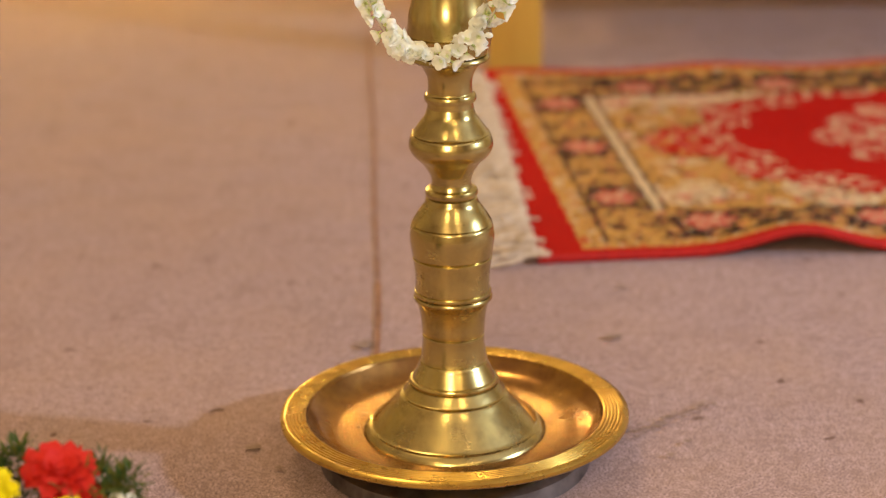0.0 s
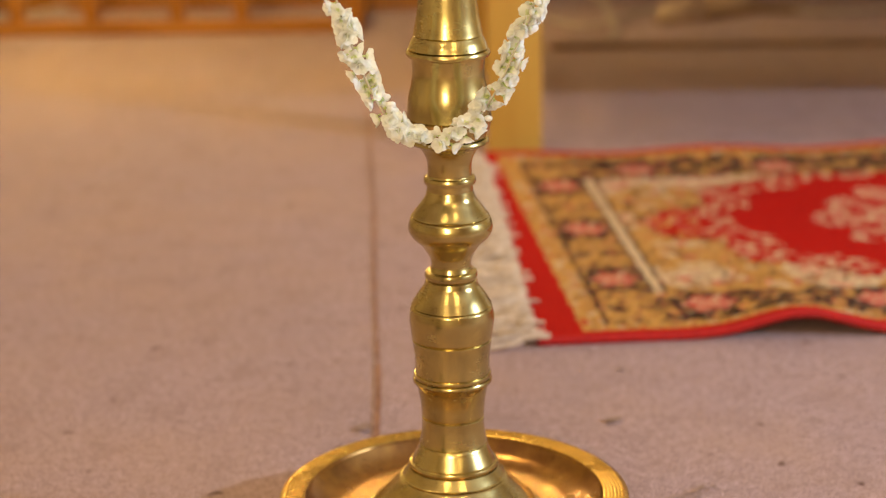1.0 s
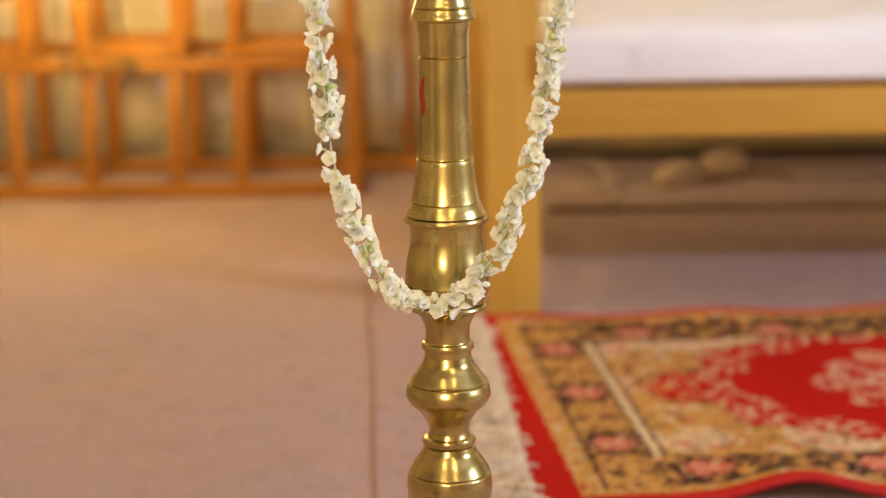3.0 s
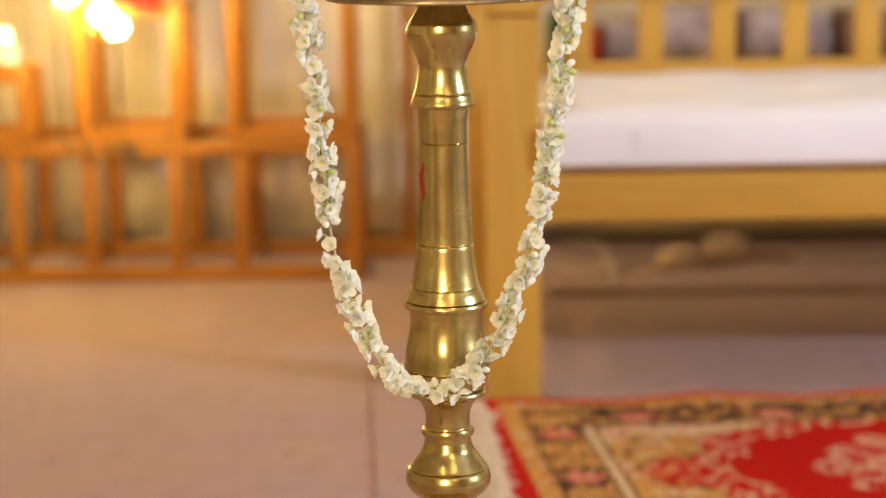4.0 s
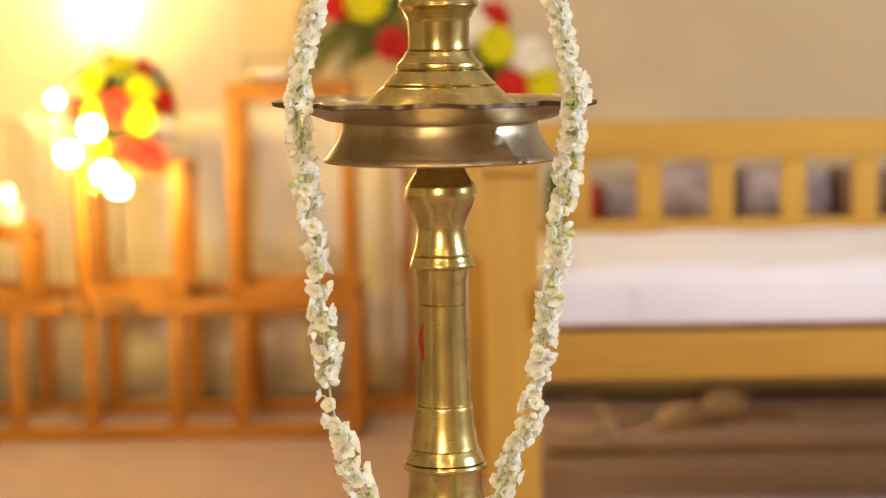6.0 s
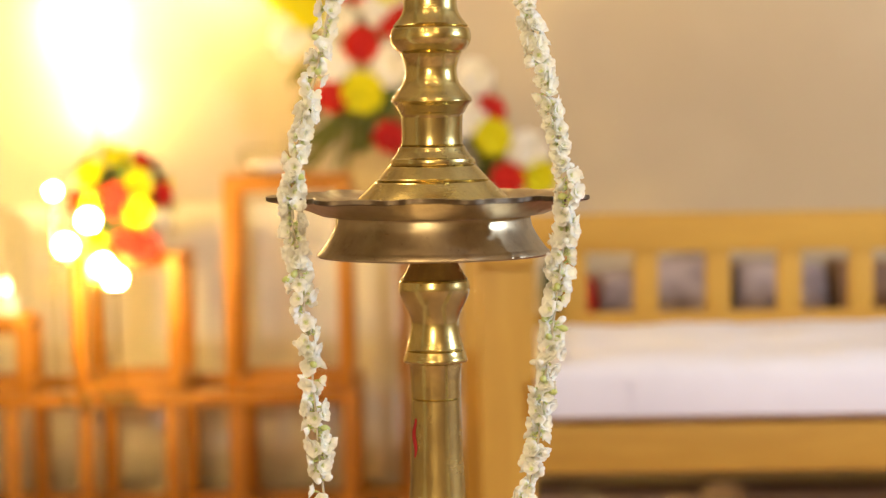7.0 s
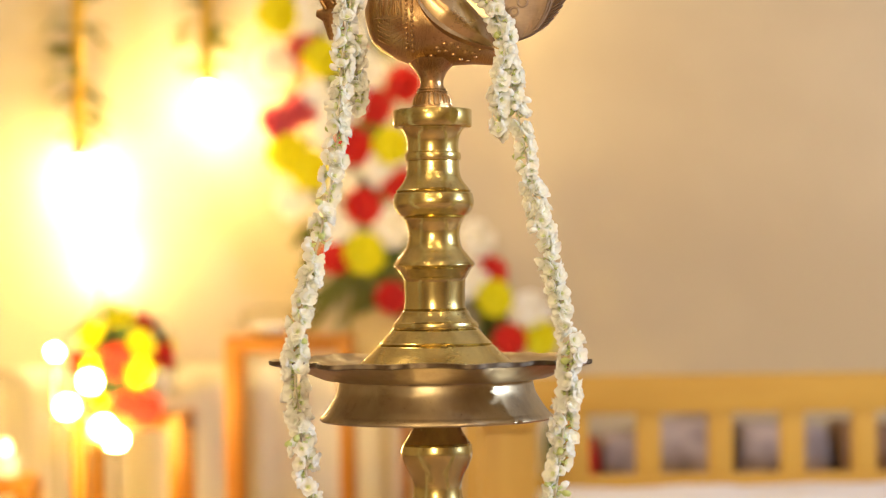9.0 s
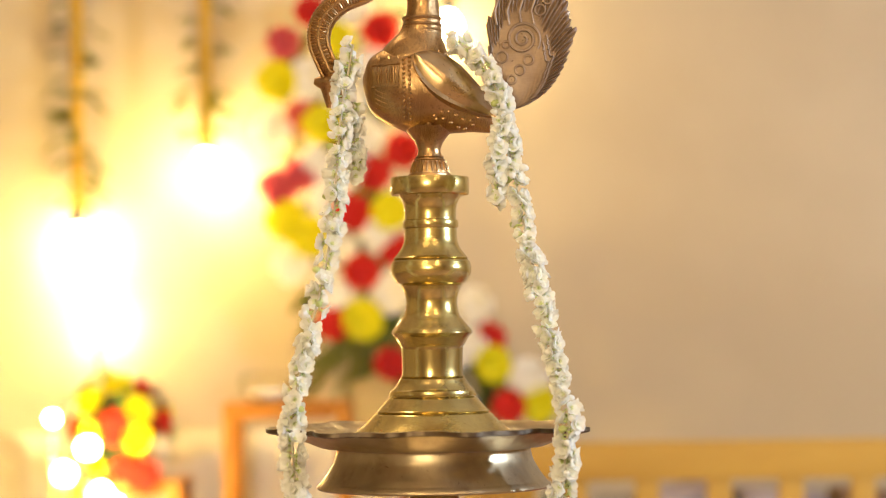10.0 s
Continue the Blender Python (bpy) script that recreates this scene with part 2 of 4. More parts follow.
def ball(bm, at, size, u=16, v=10):
    bmesh.ops.create_uvsphere(bm, u_segments=u, v_segments=v, radius=1.0, matrix=Matrix.LocRotScale(at, None, size if hasattr(size, "__len__") else (size,) * 3))
    return bm

# ---- the hall ----
WALL_Y = 3.05


def slab(name, label, category, dims, material):
    return tagged(part(name, boxed(*dims), material), label, category, kind="structure")


floor = slab("floor", "mauve needle-felt carpet floor with fine fibres and specks", "floor", (-4.2, 4.4, -5.2, 3.25, -0.08, 0.0), FELT)
slab("wall_back", "beige painted plaster wall behind the stage", "wall", (-4.2, 4.4, WALL_Y, 3.25, 0.0, 3.1), WALL)
slab("wall_front", "beige painted plaster wall of the hall", "wall", (-4.2, 4.4, -5.4, -5.2, 0.0, 3.1), WALL)
slab("wall_left", "beige painted plaster wall of the hall", "wall", (-4.4, -4.2, -5.4, 3.25, 0.0, 3.1), WALL)
slab("wall_right", "beige painted plaster wall of the hall", "wall", (4.4, 4.6, -5.4, 3.25, 0.0, 3.1), WALL)
slab("ceiling", "white painted ceiling of the hall", "ceiling", (-4.4, 4.6, -5.4, 3.25, 3.1, 3.2), CEIL)


def carpet_seam():
    pts = [(-0.085, 0.25, 0.002), (-0.089, 0.45, 0.002), (-0.105, 0.8, 0.002), (-0.118, 1.15, 0.002), (-0.137, 1.52, 0.002), (-0.152, 1.85, 0.002)]
    bm = bmesh.new()
    prev = None
    for i, p in enumerate(smoothed(pts, 14)):
        w = 0.0021 + 0.0016 * noise.noise((p[1] * 30, 0, 0)) + (0.0012 if p[1] < 0.5 else 0)
        pair = bm.verts.new((p[0] - w, p[1], 0.0022)), bm.verts.new((p[0] + w, p[1], 0.0022))
        if prev:
            bm.faces.new((prev[0], prev[1], pair[1], pair[0]))
        prev = pair
    part("seam", bm, DARKDUST, floor, "dark dirty joint between two carpet sheets")


carpet_seam()


def stain(x, y, rx, ry, turn, material=DIRT, seed=0.0):
    bm = bmesh.new()
    ring = []
    for a in np.linspace(0, 2 * math.pi, 22, endpoint=False):
        k = 1 + 0.45 * noise.noise((math.cos(a) * 1.4 + seed, math.sin(a) * 1.4, seed))
        p = Matrix.Rotation(turn, 2) @ Vector((rx * k * math.cos(a), ry * k * math.sin(a)))
        ring.append(bm.verts.new((x + p.x, y + p.y, 0.0032 + 0.0004 * (seed % 3))))
    bm.faces.new(ring)
    part("dirt_mark", bm, material, floor)


for i, (x, y, rx, ry, a) in enumerate(((0.20, 0.478, 0.006, 0.0035, 0.1), (0.176, 0.315, 0.010, 0.006, 0.2), (-0.43, 1.325, 0.004, 0.014, 0.05),
                                       (-0.100, 0.300, 0.008, 0.010, 0.0), (-0.200, 0.03, 0.008, 0.006, 0.6), (-0.17, -0.02, 0.004, 0.003, 0.3), (-0.31, 0.12, 0.004, 0.0025, 0.2), (0.23, 0.03, 0.006, 0.003, 0.5), (0.21, 0.00, 0.004, 0.003, 0.5))):
    stain(x, y, rx, ry, a, seed=i * 1.7)
trail = random.Random(5)
for i in range(70):
    u = trail.random()
    stain(0.180 + 0.085 * u + trail.gauss(0, 0.004), 0.058 + 0.070 * u + trail.gauss(0, 0.006), trail.uniform(0.0010, 0.0036), trail.uniform(0.0008, 0.0022), trail.uniform(0, 1), seed=20 + i * 1.3)

# ---- the standing oil lamp ----
lamp = thing("standing_oil_lamp", "tall turned brass oil lamp standing on the carpet", "oil lamp")


LAST = []


def turned(name, ctrl, material, label="", joined=True):
    """A turned piece of the lamp; it starts where the one below it ended."""
    prof = [tuple(map(float, p)) for p in ctrl]
    if joined and LAST:
        prof = LAST[-1:] + prof
    LAST.append(prof[-1])
    return part(name, lathe(prof), material, lamp, label, smooth=True)


def curve(*ctrl, steps=6):
    """A smooth run of (radius, height) points."""
    return [(max(p[0], 0), p[1]) for p in smoothed(ctrl, steps)]


def ring(r, z, h, lip):
    """A rounded collar of height h round radius r at height z."""
    return [(r, z), (r + lip * 0.7, z + h * 0.08), (r + lip, z + h * 0.35), (r + lip, z + h * 0.62), (r + lip * 0.7, z + h * 0.92), (r, z + h)]


def groove(r, z):
    return [(r, z - 0.0010), (r - 0.0013, z), (r, z + 0.0010)]


# wide drip dish with a flat grooved rim, on a low round foot
turned("foot_ring", [(0.0, 0.001), (0.128, 0.001), (0.131, 0.003), (0.128, 0.016), (0.118, 0.022), (0.10, 0.026), (0.0, 0.026)], STEEL, "dull grey metal foot under the dish", False)
turned("drip_dish", [(0.0, 0.027), (0.10, 0.0275)] + curve((0.118, 0.029), (0.140, 0.036), (0.153, 0.044), (0.1665, 0.0475)) + [(0.1685, 0.0495), (0.1680, 0.0525), (0.1650, 0.0545)]
       + [q for k in range(5) for q in ((0.1622 - k * 0.0033, 0.0550 + k * 0.00015), (0.1606 - k * 0.0033, 0.0541 + k * 0.00015), (0.1598 - k * 0.0033, 0.0551 + k * 0.00015))]
       + [(0.1448, 0.0556), (0.1436, 0.0545)], BRASS_DISH, "golden brass dish with a broad grooved rim", False)
turned("dish_well", curve((0.1436, 0.0545), (0.1400, 0.0498), (0.1300, 0.0415), (0.1150, 0.0365), (0.0950, 0.0345)) + [(0.0, 0.0340)], BRASS_WELL, "tarnished coppery well of the dish, darkened for its dim reflections", False)
LAST.clear()
turned("base_cone", curve((0.0885, 0.0345), (0.0870, 0.0370), (0.0835, 0.0400)) + groove(0.0820, 0.0415) + curve((0.0800, 0.0430), (0.0690, 0.0540), (0.0580, 0.0650), (0.0515, 0.0725))
       + groove(0.0505, 0.0738) + curve((0.0495, 0.0750), (0.0455, 0.0800), (0.0425, 0.0835)), BRASS)
turned("lower_stem", ring(0.0400, 0.0835, 0.006, 0.0028) + curve((0.0400, 0.0900), (0.0365, 0.0970), (0.0330, 0.1040)) + groove(0.0322, 0.1075) + curve((0.0315, 0.1110), (0.0298, 0.1250), (0.0296, 0.1330)) + groove(0.0296, 0.1345)
       + curve((0.0298, 0.1370), (0.0308, 0.1500), (0.0330, 0.1630), (0.0350, 0.1690)), BRASS)
turned("lower_bulb", ring(0.0348, 0.1690, 0.0050, 0.0028) + ring(0.0352, 0.1745, 0.0045, 0.0016) + curve((0.0355, 0.1795), (0.0352, 0.1900), (0.0362, 0.2020), (0.0374, 0.2100)) + groove(0.0376, 0.2125) + curve((0.0380, 0.2150), (0.0396, 0.2270), (0.0398, 0.2350), (0.0385, 0.2430))
       + groove(0.0378, 0.2450) + curve((0.0372, 0.2470), (0.0325, 0.2550), (0.0262, 0.2640), (0.0240, 0.2700)), BRASS)
turned("middle_bulb", ring(0.0218, 0.2715, 0.0075, 0.0030) + curve((0.0200, 0.2795), (0.0184, 0.2850), (0.0195, 0.2915)) + curve((0.0198, 0.2925), (0.0270, 0.3040), (0.0345, 0.3110), (0.0388, 0.3180), (0.0390, 0.3240), (0.0372, 0.3300))
       + groove(0.0362, 0.3318) + curve((0.0350, 0.3335), (0.0290, 0.3420), (0.0240, 0.3490), (0.0215, 0.3570)), BRASS)
turned("neck_collar", ring(0.0212, 0.3625, 0.0075, 0.0030) + curve((0.0205, 0.3710), (0.0203, 0.3790), (0.0215, 0.3870), (0.0262, 0.3960), (0.0310, 0.4010)), BRASS)
turned("upper_bulb", ring(0.0315, 0.4010, 0.0060, 0.0050) + curve((0.0340, 0.4075), (0.0372, 0.4150), (0.0388, 0.4230)) + groove(0.0388, 0.4255) + curve((0.0386, 0.4280), (0.0372, 0.4430), (0.0342, 0.4570), (0.0328, 0.4680), (0.0335, 0.4790)), BRASS)
turned("long_stem", ring(0.0340, 0.4820, 0.0070, 0.0044) + curve((0.0362, 0.4900), (0.0340, 0.4960), (0.0318, 0.5000)) + groove(0.0316, 0.5015) + curve((0.0312, 0.5040), (0.0282, 0.5200), (0.0260, 0.5400)) + groove(0.0258, 0.5415)
       + curve((0.0256, 0.5440), (0.0234, 0.5900), (0.0225, 0.6300)) + groove(0.0225, 0.6335) + curve((0.0225, 0.6360), (0.0228, 0.6550), (0.0238, 0.6650)), BRASS)
turned("neck_knob", [(0.0256, 0.6655), (0.0284, 0.6664), (0.0291, 0.6676), (0.0288, 0.6695)] + curve((0.0284, 0.6705), (0.0272, 0.6735), (0.0264, 0.6762)) + groove(0.0262, 0.6768) + curve((0.0256, 0.6785), (0.0230, 0.6885), (0.0214, 0.7020), (0.0240, 0.7120), (0.0290, 0.7220), (0.0318, 0.7310), (0.0312, 0.7390)) + groove(0.0306, 0.7402)
       + curve((0.0295, 0.7415), (0.0240, 0.7500), (0.0205, 0.7580), (0.0200, 0.7660)), BRASS)
turned("skirt", [(0.0, 0.7760), (0.060, 0.7740), (0.0960, 0.7640), (0.1030, 0.7620), (0.1046, 0.7635), (0.1040, 0.7655)] + curve((0.1010, 0.7680), (0.0945, 0.7770), (0.0890, 0.7870), (0.0870, 0.7950)) + [(0.0872, 0.7972), (0.0, 0.7974)], BRASS_OLD, "dull aged brass skirt under the tray", False)
LAST.clear()


def spouted_tray():
    """Seven-spouted wick tray with a thin rim."""
    bm, seg = bmesh.new(), 168
    lobe = []
    for k in range(seg):
        a = 2 * math.pi * k / seg
        s = abs(((a - math.pi) * 7 / (2 * math.pi) + 0.5) % 1 - 0.5) * 2
        scallop = 0.0025 * abs(math.sin(a * 21))
        lobe.append((a, 0.1300 + 0.0200 * max(0, 1 - s * 2.2) ** 0.8 + scallop))
    runs = [(0.0, 0.7968, 1), (0.0850, 0.7968, 1), (0.0885, 0.7975, 1), (0.1000, 0.7990, 1), (0.1150, 0.8050, 1), (0.985, 0.8125, 0), (1.0, 0.8135, 0), (1.0, 0.8170, 0), (0.985, 0.8175, 0), (0.95, 0.8150, 0), (0.86, 0.8110, 0), (0.06, 0.8120, 1), (0.0, 0.8120, 1)]
    rings = []
    for r, z, fixed in runs:
        if r == 0:
            rings.append([bm.verts.new((0, 0, z))])
            continue
        rings.append([bm.verts.new(((r if fixed else r * q) * math.cos(a), (r if fixed else r * q) * math.sin(a), z + (0 if fixed else 0.0014 * noise.noise((math.cos(a) * 6, math.sin(a) * 6, 0.4))))) for a, q in lobe])
    for step, (a, b) in enumerate(zip(rings, rings[1:])):
        for k in range(seg):
            q = list(dict.fromkeys([a[k % len(a)], a[(k + 1) % len(a)], b[(k + 1) % len(b)], b[k % len(b)]]))
            if len(q) > 2:
                bm.faces.new(q).material_index = 1 if step in (5, 6) else 0
    bmesh.ops.recalc_face_normals(bm, faces=bm.faces)
    part("wick_tray", bm, [BRASS_OLD, SOOT], lamp, "aged brass wick tray with pointed spouts", smooth=True)


spouted_tray()
turned("tray_cone", [(0.0, 0.8120)] + curve((0.0690, 0.8125), (0.0605, 0.8200), (0.0520, 0.8285)) + groove(0.0510, 0.8296) + curve((0.0495, 0.8310), (0.0440, 0.8370), (0.0395, 0.8420)) + ring(0.0370, 0.8430, 0.0060, 0.0016)
       + curve((0.0360, 0.8495), (0.0318, 0.8545), (0.0298, 0.8590)) + groove(0.0290, 0.8605), BRASS)
turned("waist", curve((0.0275, 0.8615), (0.0270, 0.8700), (0.0276, 0.8880)) + curve((0.0290, 0.8895), (0.0325, 0.8960), (0.0348, 0.8985)), BRASS)
turned("tray_bulb", [(0.0350, 0.8985), (0.0362, 0.9000), (0.0358, 0.9020)] + curve((0.0345, 0.9040), (0.0290, 0.9105), (0.0246, 0.9170), (0.0228, 0.9280), (0.0245, 0.9370), (0.0268, 0.9420)) + groove(0.0280, 0.9434)
       + curve((0.0305, 0.9450), (0.0348, 0.9510), (0.0362, 0.9570), (0.0350, 0.9640)) + groove(0.0340, 0.9660) + curve((0.0325, 0.9680), (0.0265, 0.9760), (0.0240, 0.9830), (0.0234, 0.9920)), BRASS)
turned("top_neck", ring(0.0232, 0.9935, 0.0080, 0.0020) + curve((0.0230, 1.0025), (0.0232, 1.0110), (0.0250, 1.0180), (0.0285, 1.0235)), BRASS)
turned("top_cap", [(0.0300, 1.0235), (0.0345, 1.0240), (0.0352, 1.0252), (0.0352, 1.0385), (0.0346, 1.0395), (0.0, 1.0400)], BRASS)
run = []
for k in range(12):
    z = 0.5815 + k * 0.0032
    r = 0.0230 - (z - 0.5815) * 0.022
    a = radians(-146 + 4 * math.sin(k * 0.7))
    run.append((r * math.cos(a), r * math.sin(a), z))
part("red_mark", tube(run, [0.0011 + 0.0013 * math.sin(math.pi * (k + 0.5) / 12) for k in range(12)], 8), KUMKUM, lamp, "red powder mark dabbed on the stem", smooth=True)


def bird_finial():
    bm = bmesh.new()
    # foot and pedestal
    lathe([(0.0, 1.0398), (0.0195, 1.0400), (0.0192, 1.0425), (0.0172, 1.0432)] + [(max(0.0, p[0]), p[1]) for p in smoothed([(0.0170, 1.0450), (0.0150, 1.0510), (0.0112, 1.0590), (0.0105, 1.0660), (0.0140, 1.0735), (0.0195, 1.0800), (0.0240, 1.0850)], 4)], 40, bm)
    # body: rings across the length, swelling at the breast, narrow at the tail
    spine = smoothed([(-0.0590, 1.1270, 0.004, 0.004), (-0.0520, 1.1240, 0.022, 0.024), (-0.0330, 1.1220, 0.036, 0.036), (-0.0100, 1.1200, 0.042, 0.041), (0.0150, 1.1150, 0.039, 0.036),
                      (0.0380, 1.1050, 0.028, 0.025), (0.0560, 1.0950, 0.016, 0.016), (0.0660, 1.0880, 0.005, 0.007)], 5)
    rings = []
    for k, (x, z, ry, rz) in enumerate(spine):
        rings.append([bm.verts.new((x, ry * math.cos(a), z + rz * math.sin(a))) for a in np.linspace(0, 2 * math.pi, 36, endpoint=False)])
    for a, b in zip(rings, rings[1:]):
        for k in range(36):
            bm.faces.new((a[k], a[(k + 1) % 36], b[(k + 1) % 36], b[k]))
    bm.faces.new(rings[0][::-1])
    bm.faces.new(rings[-1])
    # neck, head and the long curl in front
    neck = smoothed([(-0.014, 0, 1.122), (-0.012, 0, 1.142), (-0.007, 0, 1.163), (-0.004, 0, 1.190), (-0.008, 0, 1.212), (-0.022, 0, 1.226)], 5)
    tube(neck, [float(np.interp(p[2], (1.122, 1.142, 1.156, 1.170, 1.190, 1.230), (0.034, 0.034, 0.027, 0.0185, 0.0145, 0.012))) for p in neck], 28, bm)
    ball(bm, (-0.024, 0, 1.228), (0.020, 0.015, 0.015), 20, 12)
    for z in (1.172, 1.177, 1.183):
        tube([(-0.005 + 0.0165 * math.cos(a), 0.0165 * math.sin(a), z) for a in np.linspace(0, 2 * math.pi, 25)], 0.0018, 6, bm)
    curl = smoothed([(-0.030, 0, 1.220), (-0.054, 0, 1.208), (-0.078, 0, 1.199), (-0.094, 0, 1.184), (-0.0985, 0, 1.164), (-0.092, 0, 1.144), (-0.085, 0, 1.130)], 6)
    strap = smoothed(curl, 5)
    tube(strap, [(0.0074 + 0.0036 * math.sin(math.pi * i / len(strap))) * (1 + 0.055 * math.cos(i * 1.9)) for i in range(len(strap))], 18, bm)
    for off in (-1, 0, 1):
        line = []
        for a, b in zip(curl[2:-2], curl[3:-1]):
            across = Vector((b[2] - a[2], 0, a[0] - b[0])).normalized() * 0.0078 * off
            line.append((a[0] + across.x, -0.0098 if off == 0 else -0.0064, a[2] + across.z))
        tube(line, 0.0017, 6, bm)
    for dx, dz in ((-0.014, 1.128), (0.010, 1.106), (0.000, 1.104)):
        tube([(-0.089, 0, 1.126), (-0.089 + dx, 0, dz)], [0.010, 0.003], 10, bm)
    # chased ornament on the breast: rows of beads, upright hatching, hanging scales
    def flank(x, z):
        k = min(spine, key=lambda q: abs(q[0] - x))
        return -k[2] * math.sqrt(max(0.02, 1 - ((z - k[1]) / k[3]) ** 2)) - 0.0002
    for x, z0, n in ((-0.0215, 1.092, 13), (-0.0165, 1.090, 14)):
        for k in range(n):
            z = z0 + k * 0.0042
            ball(bm, (x, flank(x, z), z), 0.0017, 8, 5)
    for k in range(9):
        x = -0.048 + k * 0.0027
        tube([(x, flank(x, z), z) for z in (1.121, 1.126, 1.131, 1.136)], 0.0008, 5, bm)
    for k in range(6):
        z = 1.098 + k * 0.0038
        tube([(x, flank(x, z + dz), z + dz) for x, dz in ((-0.047, 0.003), (-0.042, 0.0), (-0.036, -0.0025), (-0.030, 0.0), (-0.025, 0.003))], 0.0007, 5, bm)
    for z in (1.1185, 1.1385):
        tube([(x, flank(x, z), z) for x in np.linspace(-0.050, -0.025, 8)], 0.0010, 5, bm)
    for row, n in ((1.146, 7), (1.152, 6)):
        for k in range(n):
            x = -0.040 + k * 0.0085 + (0.004 if n == 6 else 0)
            tube([(x + 0.0034 * math.cos(a), flank(x, row) - 0.0004, row - 0.0042 * math.sin(a)) for a in np.linspace(0, math.pi, 9)], 0.0008, 5, bm)
    for x0, x1, z0, n in ((0.000, 0.045, 1.086, 7), (0.005, 0.050, 1.092, 7)):
        for k in range(n):
            x, z = x0 + (x1 - x0) * k / n, z0 + 0.004 * math.sin(k)
            ball(bm, (x, flank(x, z), z), (0.0022, 0.0012, 0.0016), 8, 5)
    # rings and flutes of the foot
    for z, r in ((1.0555, 0.0134), (1.0580, 0.0122)):
        tube([(r * math.cos(a), r * math.sin(a), z) for a in np.linspace(0, 2 * math.pi, 33)], 0.0008, 5, bm)
    for a in np.linspace(0, 2 * math.pi, 22, endpoint=False):
        tube([(r * math.cos(a), r * math.sin(a), z) for r, z in ((0.0172, 1.0440), (0.0160, 1.0490), (0.0140, 1.0535))], 0.0010, 5, bm)
    for f in bm.faces:
        f.material_index = 1
    # wings: raised shields along both flanks
    for s in (-1, 1):
        rows, nl, nw = [], 26, 10
        for i in range(nl + 1):
            q = i / nl
            cx, cz = -0.012 + 0.077 * q, 1.147 - 0.057 * q - 0.004 * math.sin(math.pi * q)
            half = 0.0195 * math.sin(math.pi * min(1, q * 0.965 + 0.001) ** 0.62)
            flank = float(np.interp(cx, (-0.012, 0.015, 0.038, 0.056, 0.066), (0.036, 0.037, 0.031, 0.020, 0.010)))
            row = []
            for j in range(nw + 1):
                t = 2 * j / nw - 1
                row.append(bm.verts.new((cx + 0.60 * half * t, s * (flank - (0.010 * max(0, t)) + 0.0075 * math.sqrt(max(0, 1 - t * t)) + (0.004 if j == 1 else 0)), cz + 0.80 * half * t)))
            inner = [bm.verts.new((row[k].co.x, s * 0.006, row[k].co.z)) for k in (nw, 0)]
            rows.append([inner[1]] + row + [inner[0]])
        for p, q in zip(rows, rows[1:]):
            for j in range(nw + 2):
                bm.faces.new((p[j], p[j + 1], q[j + 1], q[j]))
    # fan of the tail, a thick plate with ribs and bosses
    def rim(a):
        d = math.degrees(a)
        r = float(np.interp(d, (18, 24, 35, 44.5, 50, 51, 58, 63, 64, 72, 82, 90, 95, 96, 101, 102.5, 103.5, 110, 116),
                            (0.016, 0.035, 0.059, 0.081, 0.101, 0.094, 0.107, 0.120, 0.113, 0.132, 0.134, 0.120, 0.101, 0.090, 0.086, 0.080, 0.066, 0.045, 0.020)))
        return r + 0.0016 * math.cos(d * 2.2)
    front, back, n, m = [], [], 300, 34
    for y, out, lift in ((-0.0045, front, -1), (0.0045, back, 1)):
        for i in range(n + 1):
            a = radians(18 + 98 * i / n)
            row = []
            for j in range(m + 1):
                r = 0.006 + (rim(a) - 0.006) * j / m
                rib = 0.0012 * math.cos((i / n) * 300 + (j / m) * 16) if j / m > 0.68 else 0.0002 * math.cos(j * 2.2)
                if j == m:
                    rib = -0.0025
                row.append(bm.verts.new((0.070 + r * math.cos(a), y + lift * rib, 1.098 + r * math.sin(a))))
            out.append(row)
    for out, flip in ((front, False), (back, True)):
        for i in range(n):
            for j in range(m):
                q = (out[i][j], out[i + 1][j], out[i + 1][j + 1], out[i][j + 1])
                bm.faces.new(q[::-1] if flip else q)
    for i in range(n):
        bm.faces.new((front[i][m], front[i + 1][m], back[i + 1][m], back[i][m]))
    for e in (0, n):
        for j in range(m):
            bm.faces.new((front[e][j], front[e][j + 1], back[e][j + 1], back[e][j]))
    for f in bm.faces:
        if min(v.co.x for v in f.verts) > 0.048 and f.calc_center_median().z > 1.098 and max(abs(v.co.y) for v in f.verts) < 0.0072:
            f.material_index = 2
    # chased scroll, rings and dividing lines on the fan
    def raised(points, r=0.0010):
        first = len(bm.faces)
        tube(points, r, 6, bm)
        bm.faces.ensure_lookup_table()
        for f in bm.faces[first:]:
            f.material_index = 2
    for share in (0.66, 0.60):
        raised([(0.070 + rim(a) * share * math.cos(a), -0.0052, 1.098 + rim(a) * share * math.sin(a)) for a in np.linspace(radians(26), radians(62), 30)], 0.0012)
    raised([(0.085 + (0.016 - 0.0009 * q) * math.cos(q * 0.95 - 0.6), -0.0054, 1.163 + (0.016 - 0.0009 * q) * math.sin(q * 0.95 - 0.6)) for q in np.linspace(0, 15, 60)], 0.0013)
    for cx, cz, w in ((0.090, 1.144, 0.0042), (0.082, 1.135, 0.0042), (0.0745, 1.1265, 0.0038), (0.066, 1.147, 0.0050), (0.070, 1.158, 0.0030), (0.101, 1.189, 0.0048), (0.108, 1.199, 0.0045), (0.062, 1.134, 0.0030)):
        raised([(cx + w * math.cos(q), -0.0052, cz + w * math.sin(q)) for q in np.linspace(0, 2 * math.pi, 17)], 0.0010)
